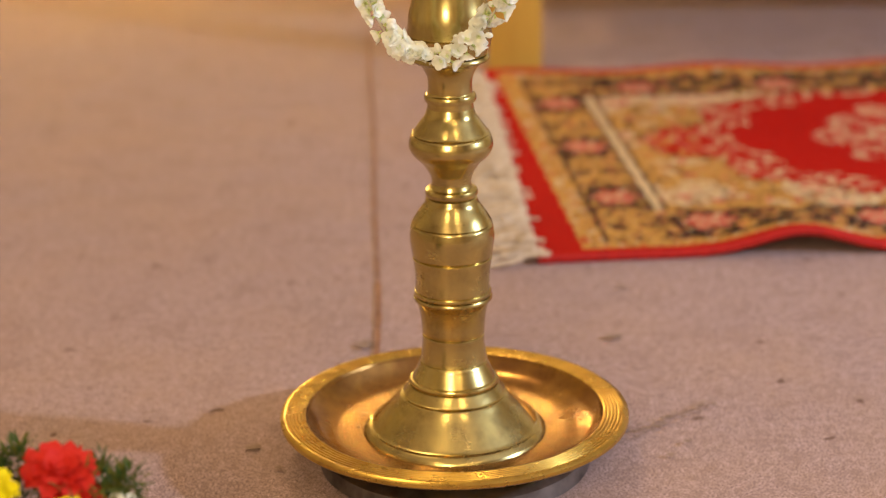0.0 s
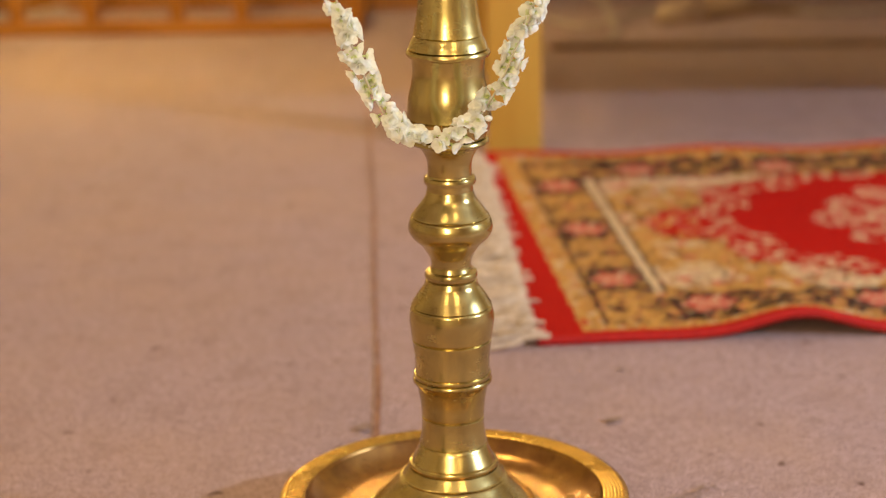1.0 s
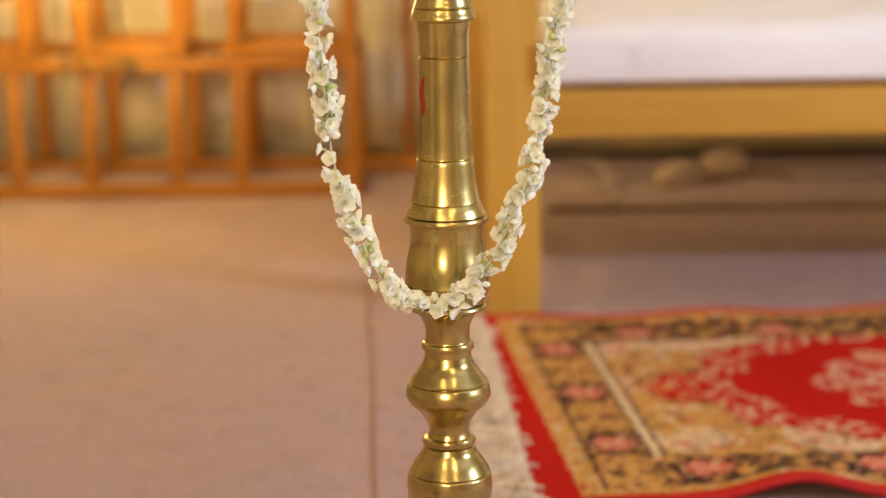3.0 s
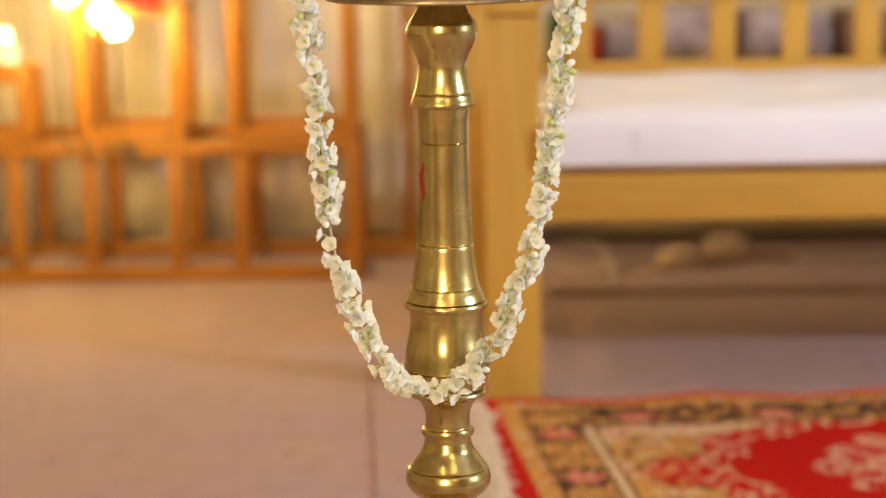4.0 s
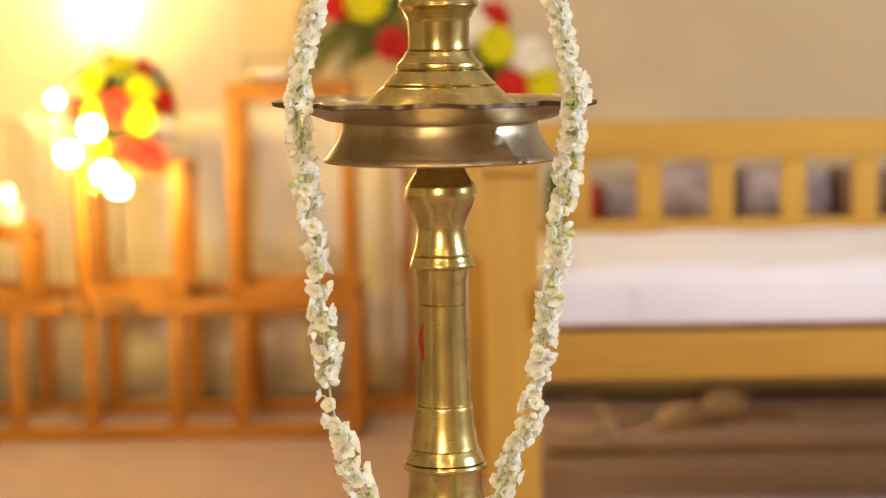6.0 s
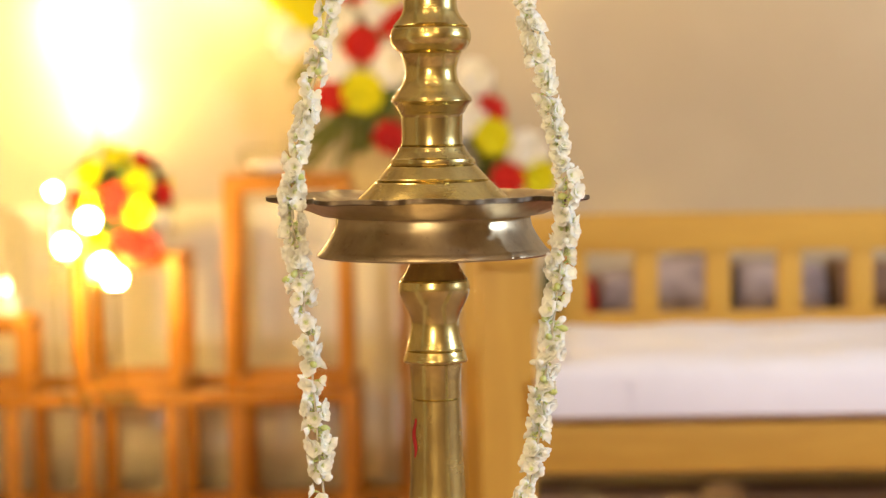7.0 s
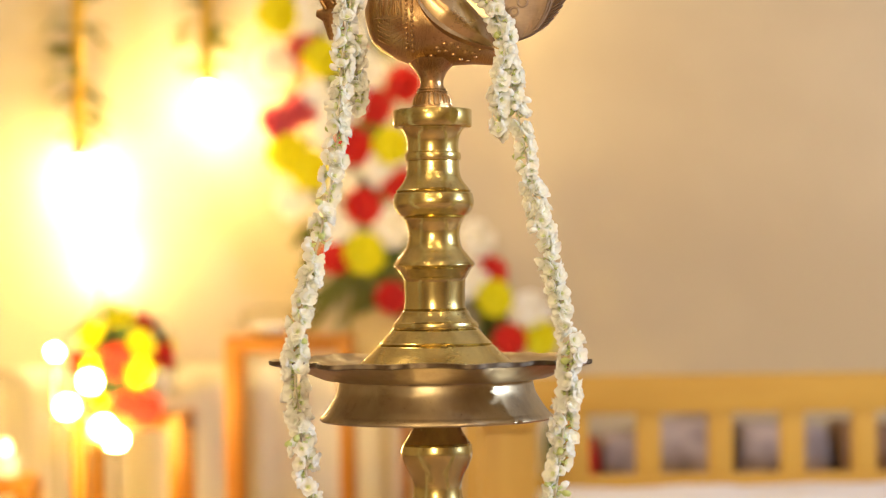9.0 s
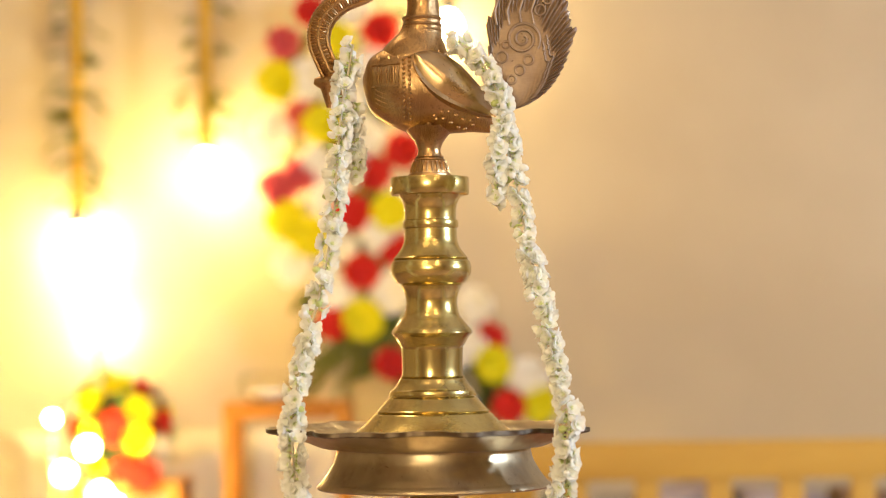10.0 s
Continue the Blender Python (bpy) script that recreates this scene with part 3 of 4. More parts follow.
    for k in range(4):
        x = 0.062 + 0.011 * k
        raised([(x, -0.0052, 1.176), (x - 0.002, -0.0052, 1.188), (x + 0.003, -0.0052, 1.202), (x + 0.011, -0.0052, 1.214)], 0.0012)
    bmesh.ops.recalc_face_normals(bm, faces=bm.faces)
    part("bird_finial", bm, [BRASS_PLAIN, BRASS_CAST, BRASS_TAIL], lamp, "cast brass bird finial with a fanned tail", smooth=True)


bird_finial()

# ---- jasmine garland ----


def jasmine(seed, openness):
    """One blossom: a short green calyx and two whorls of round, cupped petals; a closed bud where openness is low."""
    rnd = random.Random(seed)
    bm = bmesh.new()
    tube([(0, 0, -0.0050), (0, 0, -0.0008)], [0.0007, 0.0013], 5, bm)
    for f in bm.faces:
        f.material_index = 1
    if openness < 0.2:
        ball(bm, (0, 0, 0.0032), (0.0031, 0.0031, 0.0046), 10, 7)
        return bm
    for petals, grow, lift in ((5, 1.0, 1.0), (4, 0.82, 0.45)):
        for k in range(petals):
            a = 2 * math.pi * (k + 0.5 * (petals == 4)) / petals + rnd.uniform(-0.18, 0.18)
            flare = openness * rnd.uniform(0.8, 1.15) * lift
            ln, wd = rnd.uniform(0.0080, 0.0094) * grow, rnd.uniform(0.0038, 0.0045) * grow
            out, up, last, rows = 0.0006, -0.001, 0.0, []
            for s, w in ((0.0, 0.35), (0.25, 0.80), (0.5, 1.0), (0.75, 0.97), (0.92, 0.70), (1.0, 0.34)):
                lean = 1.15 - 1.25 * s + 1.55 * flare * s
                out += ln * (s - last) * math.sin(lean)
                up += ln * (s - last) * math.cos(lean)
                last = s
                row = []
                for t in (-1, -0.4, 0.4, 1):
                    r = out - 0.0019 * t * t * w * math.cos(lean * 0.8)
                    z = up + 0.0012 * t * t * w * math.sin(lean)
                    row.append(bm.verts.new((r * math.cos(a) - wd * w * t * math.sin(a), r * math.sin(a) + wd * w * t * math.cos(a), z)))
                rows.append(row)
            for step, (p, q) in enumerate(zip(rows, rows[1:])):
                for j in range(3):
                    bm.faces.new((p[j], p[j + 1], q[j + 1], q[j])).material_index = 2 if step < 1 else 0
    return bm


def soften(me):
    """Petals have no sharp creases."""
    crease = me.attributes.get("sharp_edge")
    if crease:
        me.attributes.remove(crease)


BLOOMS = []
for seed, op in enumerate((0.62, 0.85, 0.48, 0.34, 0.1, 0.74, 0.55, 0.05)):
    ob = part("flower", jasmine(seed, op), [BUDGREEN if op == 0.05 else JASMINE, BUDGREEN, PETALBASE], None, smooth=True)
    soften(ob.data)
    BLOOMS.append(ob.data)
    bpy.data.objects.remove(ob)


def strand(points, steps=40):
    pts = [Vector(p) for p in smoothed(points, steps)]
    out, acc = [pts[0]], 0.0
    for a, b in zip(pts, pts[1:]):
        acc += (b - a).length
        if acc > 0.0031:
            out.append(b)
            acc = 0
    return out


LEFT = [(-0.066, -0.034, 1.156), (-0.069, -0.034, 1.140), (-0.077, -0.038, 1.095), (-0.081, -0.045, 1.045), (-0.084, -0.055, 0.999), (-0.094, -0.065, 0.945), (-0.106, -0.075, 0.896), (-0.116, -0.090, 0.848),
        (-0.119, -0.096, 0.805), (-0.116, -0.092, 0.766), (-0.112, -0.087, 0.726), (-0.106, -0.085, 0.673), (-0.102, -0.085, 0.615), (-0.099, -0.085, 0.575), (-0.093, -0.085, 0.542), (-0.081, -0.085, 0.505), (-0.067, -0.082, 0.469), (-0.049, -0.078, 0.438), (-0.018, -0.075, 0.416)]
RIGHT = [(-0.018, -0.075, 0.416), (0.018, -0.075, 0.434), (0.042, -0.079, 0.467), (0.057, -0.083, 0.500), (0.071, -0.085, 0.532), (0.080, -0.085, 0.566), (0.088, -0.085, 0.606), (0.093, -0.085, 0.648), (0.100, -0.087, 0.695), (0.108, -0.090, 0.750),
         (0.113, -0.096, 0.797), (0.116, -0.092, 0.831), (0.108, -0.080, 0.869), (0.101, -0.075, 0.898), (0.088, -0.060, 0.962), (0.074, -0.050, 1.037), (0.066, -0.046, 1.092), (0.055, -0.042, 1.124), (0.038, -0.030, 1.150), (0.020, -0.020, 1.160)]
SHORT_L = [(-0.068, -0.026, 1.110), (-0.067, -0.024, 1.080), (-0.066, -0.022, 1.034)]
SHORT_R = [(0.066, -0.052, 1.090), (0.060, -0.056, 1.050), (0.058, -0.058, 1.008)]
HANG = Vector((0, 0, 1.15))
garland = thing("jasmine_garland", "white jasmine flower garland hung over the brass lamp", "garland", HANG)
rnd = random.Random(4)
blossoms = []
for line, thick in ((LEFT, 1.0), (RIGHT, 1.0), (SHORT_L, 0.85), (SHORT_R, 0.7)):
    pts = strand(line)
    part("thread", tube([p - HANG for p in pts], 0.0011, 5), THREAD, garland)
    for i in range(1, len(pts) - 1):
        d = (pts[i + 1] - pts[i - 1]).normalized()
        sparse = line is LEFT and 0.551 < pts[i].z < 0.571
        lush = 0.5 + 0.5 * noise.noise((pts[i].z * 34, pts[i].x * 20, thick))
        for k in range(3):
            if (sparse and rnd.random() < 0.9) or (k and rnd.random() > (0.22 if pts[i].z < 0.80 else 0.12) + lush * 0.55):
                continue
            side = d.orthogonal()
            side.rotate(Matrix.Rotation(rnd.uniform(0, 2 * math.pi), 3, d))
            out = (side + d * rnd.uniform(-0.9, 0.9)).normalized()
            q = out.to_track_quat("Z", "Y") @ Euler((0, 0, rnd.uniform(0, 6.3))).to_quaternion()
            sc = rnd.uniform(0.80, 1.06)
            at = pts[i] + out * rnd.uniform(0.0026, 0.0054 + 0.0050 * lush) * thick * (1.2 if pts[i].z < 0.80 else 0.95) - HANG
            blossoms.append((at.y, rnd.choice((0, 0, 0, 0, 1, 1, 2, 2, 2, 3, 3, 4, 4, 5, 5, 6, 6, 6, 7)), Matrix.LocRotScale(at, q, (sc, sc, sc))))
blossoms.sort(key=lambda b: b[0])
whole = bmesh.new()
for n, (y, kind, m) in enumerate(blossoms):
    if n % 2 == 0 and n < 600:
        ob = new("flower", BLOOMS[kind])
        ob.parent, ob.matrix_basis = garland, m
    else:
        me = BLOOMS[kind].copy()
        me.transform(m)
        first = len(whole.faces)
        whole.from_mesh(me)
        if kind == 7:
            whole.faces.ensure_lookup_table()
            for f in whole.faces[first:]:
                f.material_index = 1
        bpy.data.meshes.remove(me)
mass = tagged(part("flower_mass", whole, [JASMINE, BUDGREEN, PETALBASE], garland, "densely packed white jasmine flowers", smooth=True), kind="stuff")
soften(mass.data)

# ---- flowers ----


def rosette(seed, layers=4, cup=1.0):
    """A full rose-like bloom of unit radius, facing +z, made of overlapping curved petals."""
    rnd = random.Random(seed)
    bm = bmesh.new()
    for L in range(layers):
        n = 4 + 2 * L
        reach = 0.30 + 0.70 * L / max(1, layers - 1)
        for k in range(n):
            a = 2 * math.pi * (k + 0.5 * (L % 2)) / n + rnd.uniform(-0.15, 0.15)
            wd = 1.5 * reach / n * 1.9
            rows = []
            for s in (0.0, 0.45, 0.8, 1.0):
                lean = (0.25 + 1.15 * L / layers) * cup
                r = 0.06 + reach * s * math.sin(min(1.45, lean + 0.35 * s))
                z = 0.75 * (1 - L / layers) * 0.4 + reach * s * math.cos(lean + 0.35 * s) * 0.75 + rnd.uniform(-0.03, 0.03)
                w = wd * (0.35, 0.9, 1.0, 0.6)[int(s > 0.1) + int(s > 0.5) + int(s > 0.9)]
                rows.append([bm.verts.new((r * math.cos(a) - w * t * math.sin(a), r * math.sin(a) + w * t * math.cos(a), z + 0.10 * reach * t * t + rnd.uniform(-0.02, 0.02) + (rnd.uniform(-0.11, 0.11) * reach if s > 0.7 else 0))) for t in (-1, -0.4, 0.4, 1)])
            for p, q in zip(rows, rows[1:]):
                for j in range(3):
                    bm.faces.new((p[j], p[j + 1], q[j + 1], q[j]))
    ball(bm, (0, 0, 0.12), (0.35, 0.35, 0.30), 10, 6)
    return bm


ROSES = {}
for key, mt in (("red", ROSE), ("yellow", GOLDEN), ("cream", CREAM), ("pink", PINK)):
    ob = part("bloom", rosette(len(key) * 7, 4, 1.0 if key != "yellow" else 0.8), mt, None, smooth=True)
    soften(ob.data)
    ROSES[key] = ob.data
    bpy.data.objects.remove(ob)


def bloom(parent, colour, at, facing, size, label=""):
    ob = new("bloom", ROSES[colour])
    ob.parent = parent
    q = Vector(facing).to_track_quat("Z", "Y")
    ob.matrix_basis = Matrix.LocRotScale(at, q, (size, size, size))
    if label:
        ob["label"] = label
    return ob


def leaf_blade(bm, base, tip, width, droop=0.0, side=(0, 0, 1)):
    base, tip = Vector(base), Vector(tip)
    d = tip - base
    w = d.cross(Vector(side))
    w = (w if w.length > 1e-6 else d.orthogonal()).normalized()
    n = w.cross(d).normalized()
    rows = []
    for s, k in ((0, 0.15), (0.3, 0.9), (0.6, 1.0), (0.85, 0.55), (1.0, 0.05)):
        c = base + d * s - Vector((0, 0, droop * s * s))
        rows.append([bm.verts.new(c + w * width * k * t + n * abs(t) * width * 0.3) for t in (-1, 0, 1)])
    for p, q in zip(rows, rows[1:]):
        for j in (0, 1):
            bm.faces.new((p[j], p[j + 1], q[j + 1], q[j]))


def sprays(bm, centre, radius, n, length, width, rnd, flat=1.0):
    for _ in range(n):
        v = Vector((rnd.gauss(0, 1), rnd.gauss(0, 1) * flat, rnd.gauss(0, 1))).normalized()
        b = Vector(centre) + v * radius * rnd.uniform(0.5, 0.9)
        leaf_blade(bm, b, b + (v + Vector((rnd.uniform(-0.5, 0.5), rnd.uniform(-0.5, 0.5), rnd.uniform(-0.4, 0.5)))).normalized() * length * rnd.uniform(0.6, 1.2), width * rnd.uniform(0.7, 1.2), 0.01)


# ---- rug ----


def rug():
    long, wide, step = 1.40, 0.905, 0.0030
    ob = thing("rug", "red and gold patterned rug with cream fringe and a rumpled hem", "rug", (0.103, 0.570, 0.0))
    ob.rotation_euler.z = radians(3.3)
    red, gold, dark, cream, pink, tan = (0.43, 0.006, 0.002), (0.54, 0.29, 0.065), (0.022, 0.012, 0.009), (0.64, 0.48, 0.27), (0.54, 0.13, 0.085), (0.32, 0.145, 0.04)

    def wob(u, v, f, k=0.0):
        return noise.noise((u * f, v * f, k))

    def leafy(u, v, k, ground):
        """Golden leaves and scrolls with dark outlines."""
        w = wob(u, v, 42, k) + 0.35 * wob(u, v, 90, k + 1)
        if w > 0.13:
            return gold if wob(u, v, 55, k + 2) > -0.12 else (pink if wob(u, v, 75, k) > 0 else tan)
        return ground if w > -0.40 else tan

    def rose(p, q, half):
        """A pink rose in a dark ring; None outside it."""
        r, a = math.hypot(p, q), math.atan2(q, p)
        edge = half * (1 + 0.14 * math.cos(6 * a))
        if r < edge * 0.35:
            return cream if wob(p, q, 120) > 0.1 else pink
        if r < edge:
            return pink if math.cos(5 * a + r * 160) > -0.35 else (red if math.cos(9 * a) > 0 else cream)
        return dark if r < edge * 1.25 else None

    def pattern(u, v):
        e, f = min(u, long - u) + 0.047 * (v if u < long / 2 else wide - v), min(v, wide - v)
        low = v < wide / 2
        if e < 0.060 or f < (0.022 if low else 0.016):
            return red
        if e < 0.064 or f < 0.026:
            return gold if wob(u, v, 150) > -0.2 else tan
        if e < 0.092 or f < 0.044:
            w = wob(u, v, 85, 14)
            return tan if w > 0.24 else (red if w < -0.42 else (cream if wob(u, v, 60, 3) > 0.25 else gold))
        if e < 0.098:
            return dark if wob(u, v, 50, 8) > -0.3 else tan
        if e < 0.174 and f > 0.05:
            q = ((v - 0.110) / 0.240) % 1 - 0.5
            hit = rose(e - 0.136, q * 0.240, 0.030)
            if hit:
                return hit
            if abs(abs(q) - 0.34) < 0.12:
                return gold if wob(u, v, 70, 5) > -0.10 else (tan if wob(u, v, 95, 6) > -0.1 else dark)
            return leafy(u, v, 31, dark)
        if f < 0.165:
            q = ((u - 0.233) / 0.225) % 1 - 0.5
            q = q - 0.5 if q > 0 else q + 0.5
            hit = rose(q * 0.225, f - 0.113, 0.032)
            return hit or leafy(u, v, 12, dark)
        if e < 0.178:
            return dark
        if e < 0.191:
            return cream
        if e < 0.197:
            return dark if wob(u, v, 60, 7) > -0.25 else tan
        # lobed red medallion with a drawn-out tip at each end
        x, y = (u - long / 2), (v - 0.485)
        ax, ay = abs(x), abs(y)
        lobes = 0.018 * math.sin(16 * math.atan2(ay, ax) + 0.5) + 0.012 * wob(u, v, 40, 5)
        oval = 1 - ((ax / 0.425) ** 2.4 + (ay / 0.290) ** 2.4) ** (1 / 2.4) + lobes * 2.2
        tip = 0.110 * math.sqrt(max(0, 1 - ((ax - 0.34) / 0.155) ** 2)) + lobes * 0.9 - ay if 0.25 < ax < 0.495 else -1
        if tip > 0.010 and oval < 0.05:
            w = wob(u, v, 60, 8)
            return pink if w > 0.28 else (gold if wob(u, v, 70, 2) > 0.20 else (cream if w < -0.42 else red))
        if oval > 0:
            if math.hypot(ax, ay * 1.25) < 0.235 + lobes and wob(u, v, 26, 9) > -0.25:
                return pink if wob(u, v, 58, 1) > 0.02 else (cream if wob(u, v, 58, 1) > -0.22 else red)
            if oval < 0.17 and wob(u, v, 62, 6) > 0.10:
                return cream if wob(u, v, 90, 4) > -0.1 else pink
            return red
        if oval > -0.022 or (tip > -0.006):
            return dark if wob(u, v, 70, 9) > 0.15 else (red if wob(u, v, 70, 9) < -0.3 else tan)
        pale = wob(u, v, 6, 21) + (0.22 if v > wide * 0.55 else -0.22)
        w = wob(u, v, 26, 11)
        if abs(w) < 0.045 and wob(u, v, 11, 2) > -0.05:
            return dark if wob(u, v, 50) > 0.10 else tan
        w2 = wob(u, v, 48, 17)
        if w2 > 0.44:
            return pink
        if abs(wob(u, v, 44, 27)) < 0.05:
            return tan if pale < 0.15 else pink
        return cream if pale > 0.06 else (gold if wob(u, v, 30, 33) > -0.25 else cream)

    def height(u, v):
        z = 0.009 + 0.0015 * wob(u, v, 7, 31)
        hump = math.exp(-((u - 0.330) / 0.075) ** 2) * 0.026 + math.exp(-((u - 0.80) / 0.10) ** 2) * 0.018
        z += hump * math.exp(-(v / 0.11) ** 2)
        z += 0.007 * math.exp(-((wide - v) / 0.06) ** 2) * (0.5 + 0.5 * math.sin(u * 19 + 0.8))
        return z

    nu, nv = int(long / step), int(wide / step)
    rnd = random.Random(5)
    verts, cols = [], []
    for i in range(nu + 1):
        for j in range(nv + 1):
            u, v = long * i / nu, wide * j / nv
            edge = 0.004 * wob(v, 0, 22, 40) * math.exp(-u / 0.02)
            verts.append((u + edge, v + 0.004 * math.sin(u * 8) * math.exp(-v / 0.08), height(u, v)))
            c = pattern(u, v)
            if c is not red and rnd.random() < 0.12:
                c = rnd.choice((dark, tan, gold, cream, pink))
            k = rnd.uniform(0.88, 1.10)
            cols.append((c[0] * k, c[1] * k, c[2] * k, 1.0))
    faces = [(a, a + nv + 1, a + nv + 2, a + 1) for i in range(nu) for a in range(i * (nv + 1), i * (nv + 1) + nv)]
    me = bpy.data.meshes.new("woven_top")
    me.from_pydata(verts, [], faces)
    me.polygons.foreach_set("use_smooth", [True] * len(me.polygons))
    attr = me.color_attributes.new("weave", "FLOAT_COLOR", "POINT")
    attr.data.foreach_set("color", [c for q in cols for c in q])
    me.materials.append(WEAVE)
    top = new("woven_top", me)
    top.parent = ob
    # bound hem along the long sides, and the woven end
    for v0, s in ((0.0, -1), (wide, 1)):
        run = [(long * i / 160, v0 + 0.004 * math.sin(long * i / 160 * 8) * (1 if s < 0 else 0), height(long * i / 160, v0) - 0.0035) for i in range(161)]
        part("hem", tube(run, 0.0058, 8), REDYARN, ob, "thick red bound hem", smooth=True)
    rnd = random.Random(8)
    for end, s in ((0.0, -1), (long, 1)):
        bm = bmesh.new()
        for k in range(250):
            v = wide * (k + rnd.uniform(-0.9, 0.9)) / 250
            ln = rnd.uniform(0.04, 0.085)
            drift = rnd.uniform(-0.032, 0.032)
            start = rnd.uniform(-0.004, 0.005) + (0.012 if rnd.random() < 0.10 else 0)
            run = [(end - s * start, v, 0.0115), (end + s * 0.010, v + drift * 0.1, 0.010 + rnd.uniform(0, 0.005)), (end + s * ln * 0.5, v + drift * 0.5 + rnd.uniform(-0.006, 0.006), 0.004 + rnd.uniform(0, 0.010)), (end + s * ln, v + drift, 0.003 + rnd.uniform(0, 0.006))]
            tube([tuple(p) for p in smoothed(run, 3)], rnd.uniform(0.0016, 0.0028), 5, bm)
        part("fringe", bm, FRINGE, ob, "tangled cream yarn fringe", smooth=True)


# ---- wooden sofa bench ----


def bench():
    ob = thing("sofa_bench", "pale wooden sofa bench with slatted back standing behind the rug", "bench", (0.105, 1.56, 0.0))
    ox, oy = 0.105, 1.56
    L = 1.75

    def bar(name, dims, along, label="", bevel=0.004):
        x0, x1, y0, y1, z0, z1 = dims
        return part(name, boxed(x0, x1, y0, y1, z0, z1, bevel), PINE[along], ob, label, smooth=True)
    for x in (0.0, L):
        bar("front_post", (x - 0.048, x + 0.043, -0.03, 0.03, 0.0, 0.640), "z")
        lean = -0.030 if x == 0 else 0.030
        bar("back_post", (x + lean - 0.045, x + lean + 0.015, 0.610, 0.665, 0.0, 0.690), "z")
        bar("armrest", (x - 0.046, x + 0.046, -0.045, 0.612, 0.641, 0.668), "y")
        bar("side_rail", (x - 0.018, x + 0.018, 0.031, 0.609, 0.300, 0.380), "y")
    bar("seat_rail", (0.044, L - 0.044, -0.022, 0.010, 0.298, 0.379), "x")
    bar("back_seat_rail", (-0.014, L - 0.016, 0.620, 0.650, 0.300, 0.380), "x")
    bar("top_rail", (-0.014, L - 0.016, 0.622, 0.656, 0.617, 0.692), "x")
    bar("lower_rail", (-0.014, L - 0.016, 0.622, 0.652, 0.455, 0.500), "x")
    for k in range(11):
        x = 0.146 + k * 0.139
        if x < L - 0.1:
            bar("back_slat", (x - 0.024, x + 0.024, 0.629, 0.648, 0.497, 0.620), "z", bevel=0.002)
    for k in range(6):
        x = 0.15 + k * 0.28
        bar("seat_slat", (x - 0.04, x + 0.04, 0.011, 0.619, 0.362, 0.378), "y", bevel=0.002)
    return ob


def cushion():
    bm = bmesh.new()
    x0, x1, y0, y1, z0, z1 = 0.152, 1.80, 1.515, 2.165, 0.380, 0.487
    nx, ny = 90, 40
    grid = []
    for side in (1, 0):
        rows = []
        for i in range(nx + 1):
            row = []
            for j in range(ny + 1):
                s, t = i / nx, j / ny
                e = min(s * 1.65, (1 - s) * 1.65, t * 0.65, (1 - t) * 0.65)
                k = (1 - (1 - min(1, e / 0.085)) ** 2) ** 0.5
                x, y = x0 + (x1 - x0) * s, y0 + (y1 - y0) * t
                wave = 0.009 * noise.noise((x * 6, y * 6, 1.0)) + 0.0035 * noise.noise((x * 26, y * 18, 2.0))
                mid = (z0 + z1) / 2
                z = mid + ((z1 - mid) * (0.42 + 0.58 * k) + wave * k if side else -(mid - z0) * (0.72 + 0.28 * k))
                row.append(bm.verts.new((x, y, z)))
            rows.append(row)
        grid.append(rows)
    for rows, flip in ((grid[0], False), (grid[1], True)):
        for i in range(nx):
            for j in range(ny):
                q = (rows[i][j], rows[i + 1][j], rows[i + 1][j + 1], rows[i][j + 1])
                bm.faces.new(q[::-1] if flip else q)
    a, b = grid
    for i in range(nx):
        for j in (0, ny):
            bm.faces.new((a[i][j], b[i][j], b[i + 1][j], a[i + 1][j]))
    for j in range(ny):
        for i in (0, nx):
            bm.faces.new((a[i][j], a[i][j + 1], b[i][j + 1], b[i][j]))
    bmesh.ops.recalc_face_normals(bm, faces=bm.faces)
    tagged(part("seat_cushion", bm, LINEN, None, smooth=True), "long white cotton seat cushion lying on the bench", "cushion")


# ---- wooden display stands ----


def stand(x0, x1, y0, y1, h, bar, label, z0=0.0):
    """An open box frame of square wooden bars."""
    ob = thing("display_stand", label, "display stand", ((x0 + x1) / 2, (y0 + y1) / 2, z0), "wooden display stands")
    cx, cy = (x0 + x1) / 2, (y0 + y1) / 2
    w, d = (x1 - x0) / 2, (y1 - y0) / 2
    g = 0.0015
    for sx in (-1, 1):
        for sy in (-1, 1):
            px, py = sx * (w - bar / 2), sy * (d - bar / 2)
            part("post", boxed(px - bar / 2, px + bar / 2, py - bar / 2, py + bar / 2, 0, h, 0.003), TEAK["z"], ob, smooth=True)
    for z in (0.0, h - bar):
        for s in (-1, 1):
            py, px = s * (d - bar / 2), s * (w - bar / 2)
            part("rail", boxed(-w + bar + g, w - bar - g, py - bar / 2 + g, py + bar / 2 - g, z + g, z + bar - g, 0.003), TEAK["x"], ob, smooth=True)
            part("rail", boxed(px - bar / 2 + g, px + bar / 2 - g, -d + bar + g, d - bar - g, z + g, z + bar - g, 0.003), TEAK["y"], ob, smooth=True)
    return ob


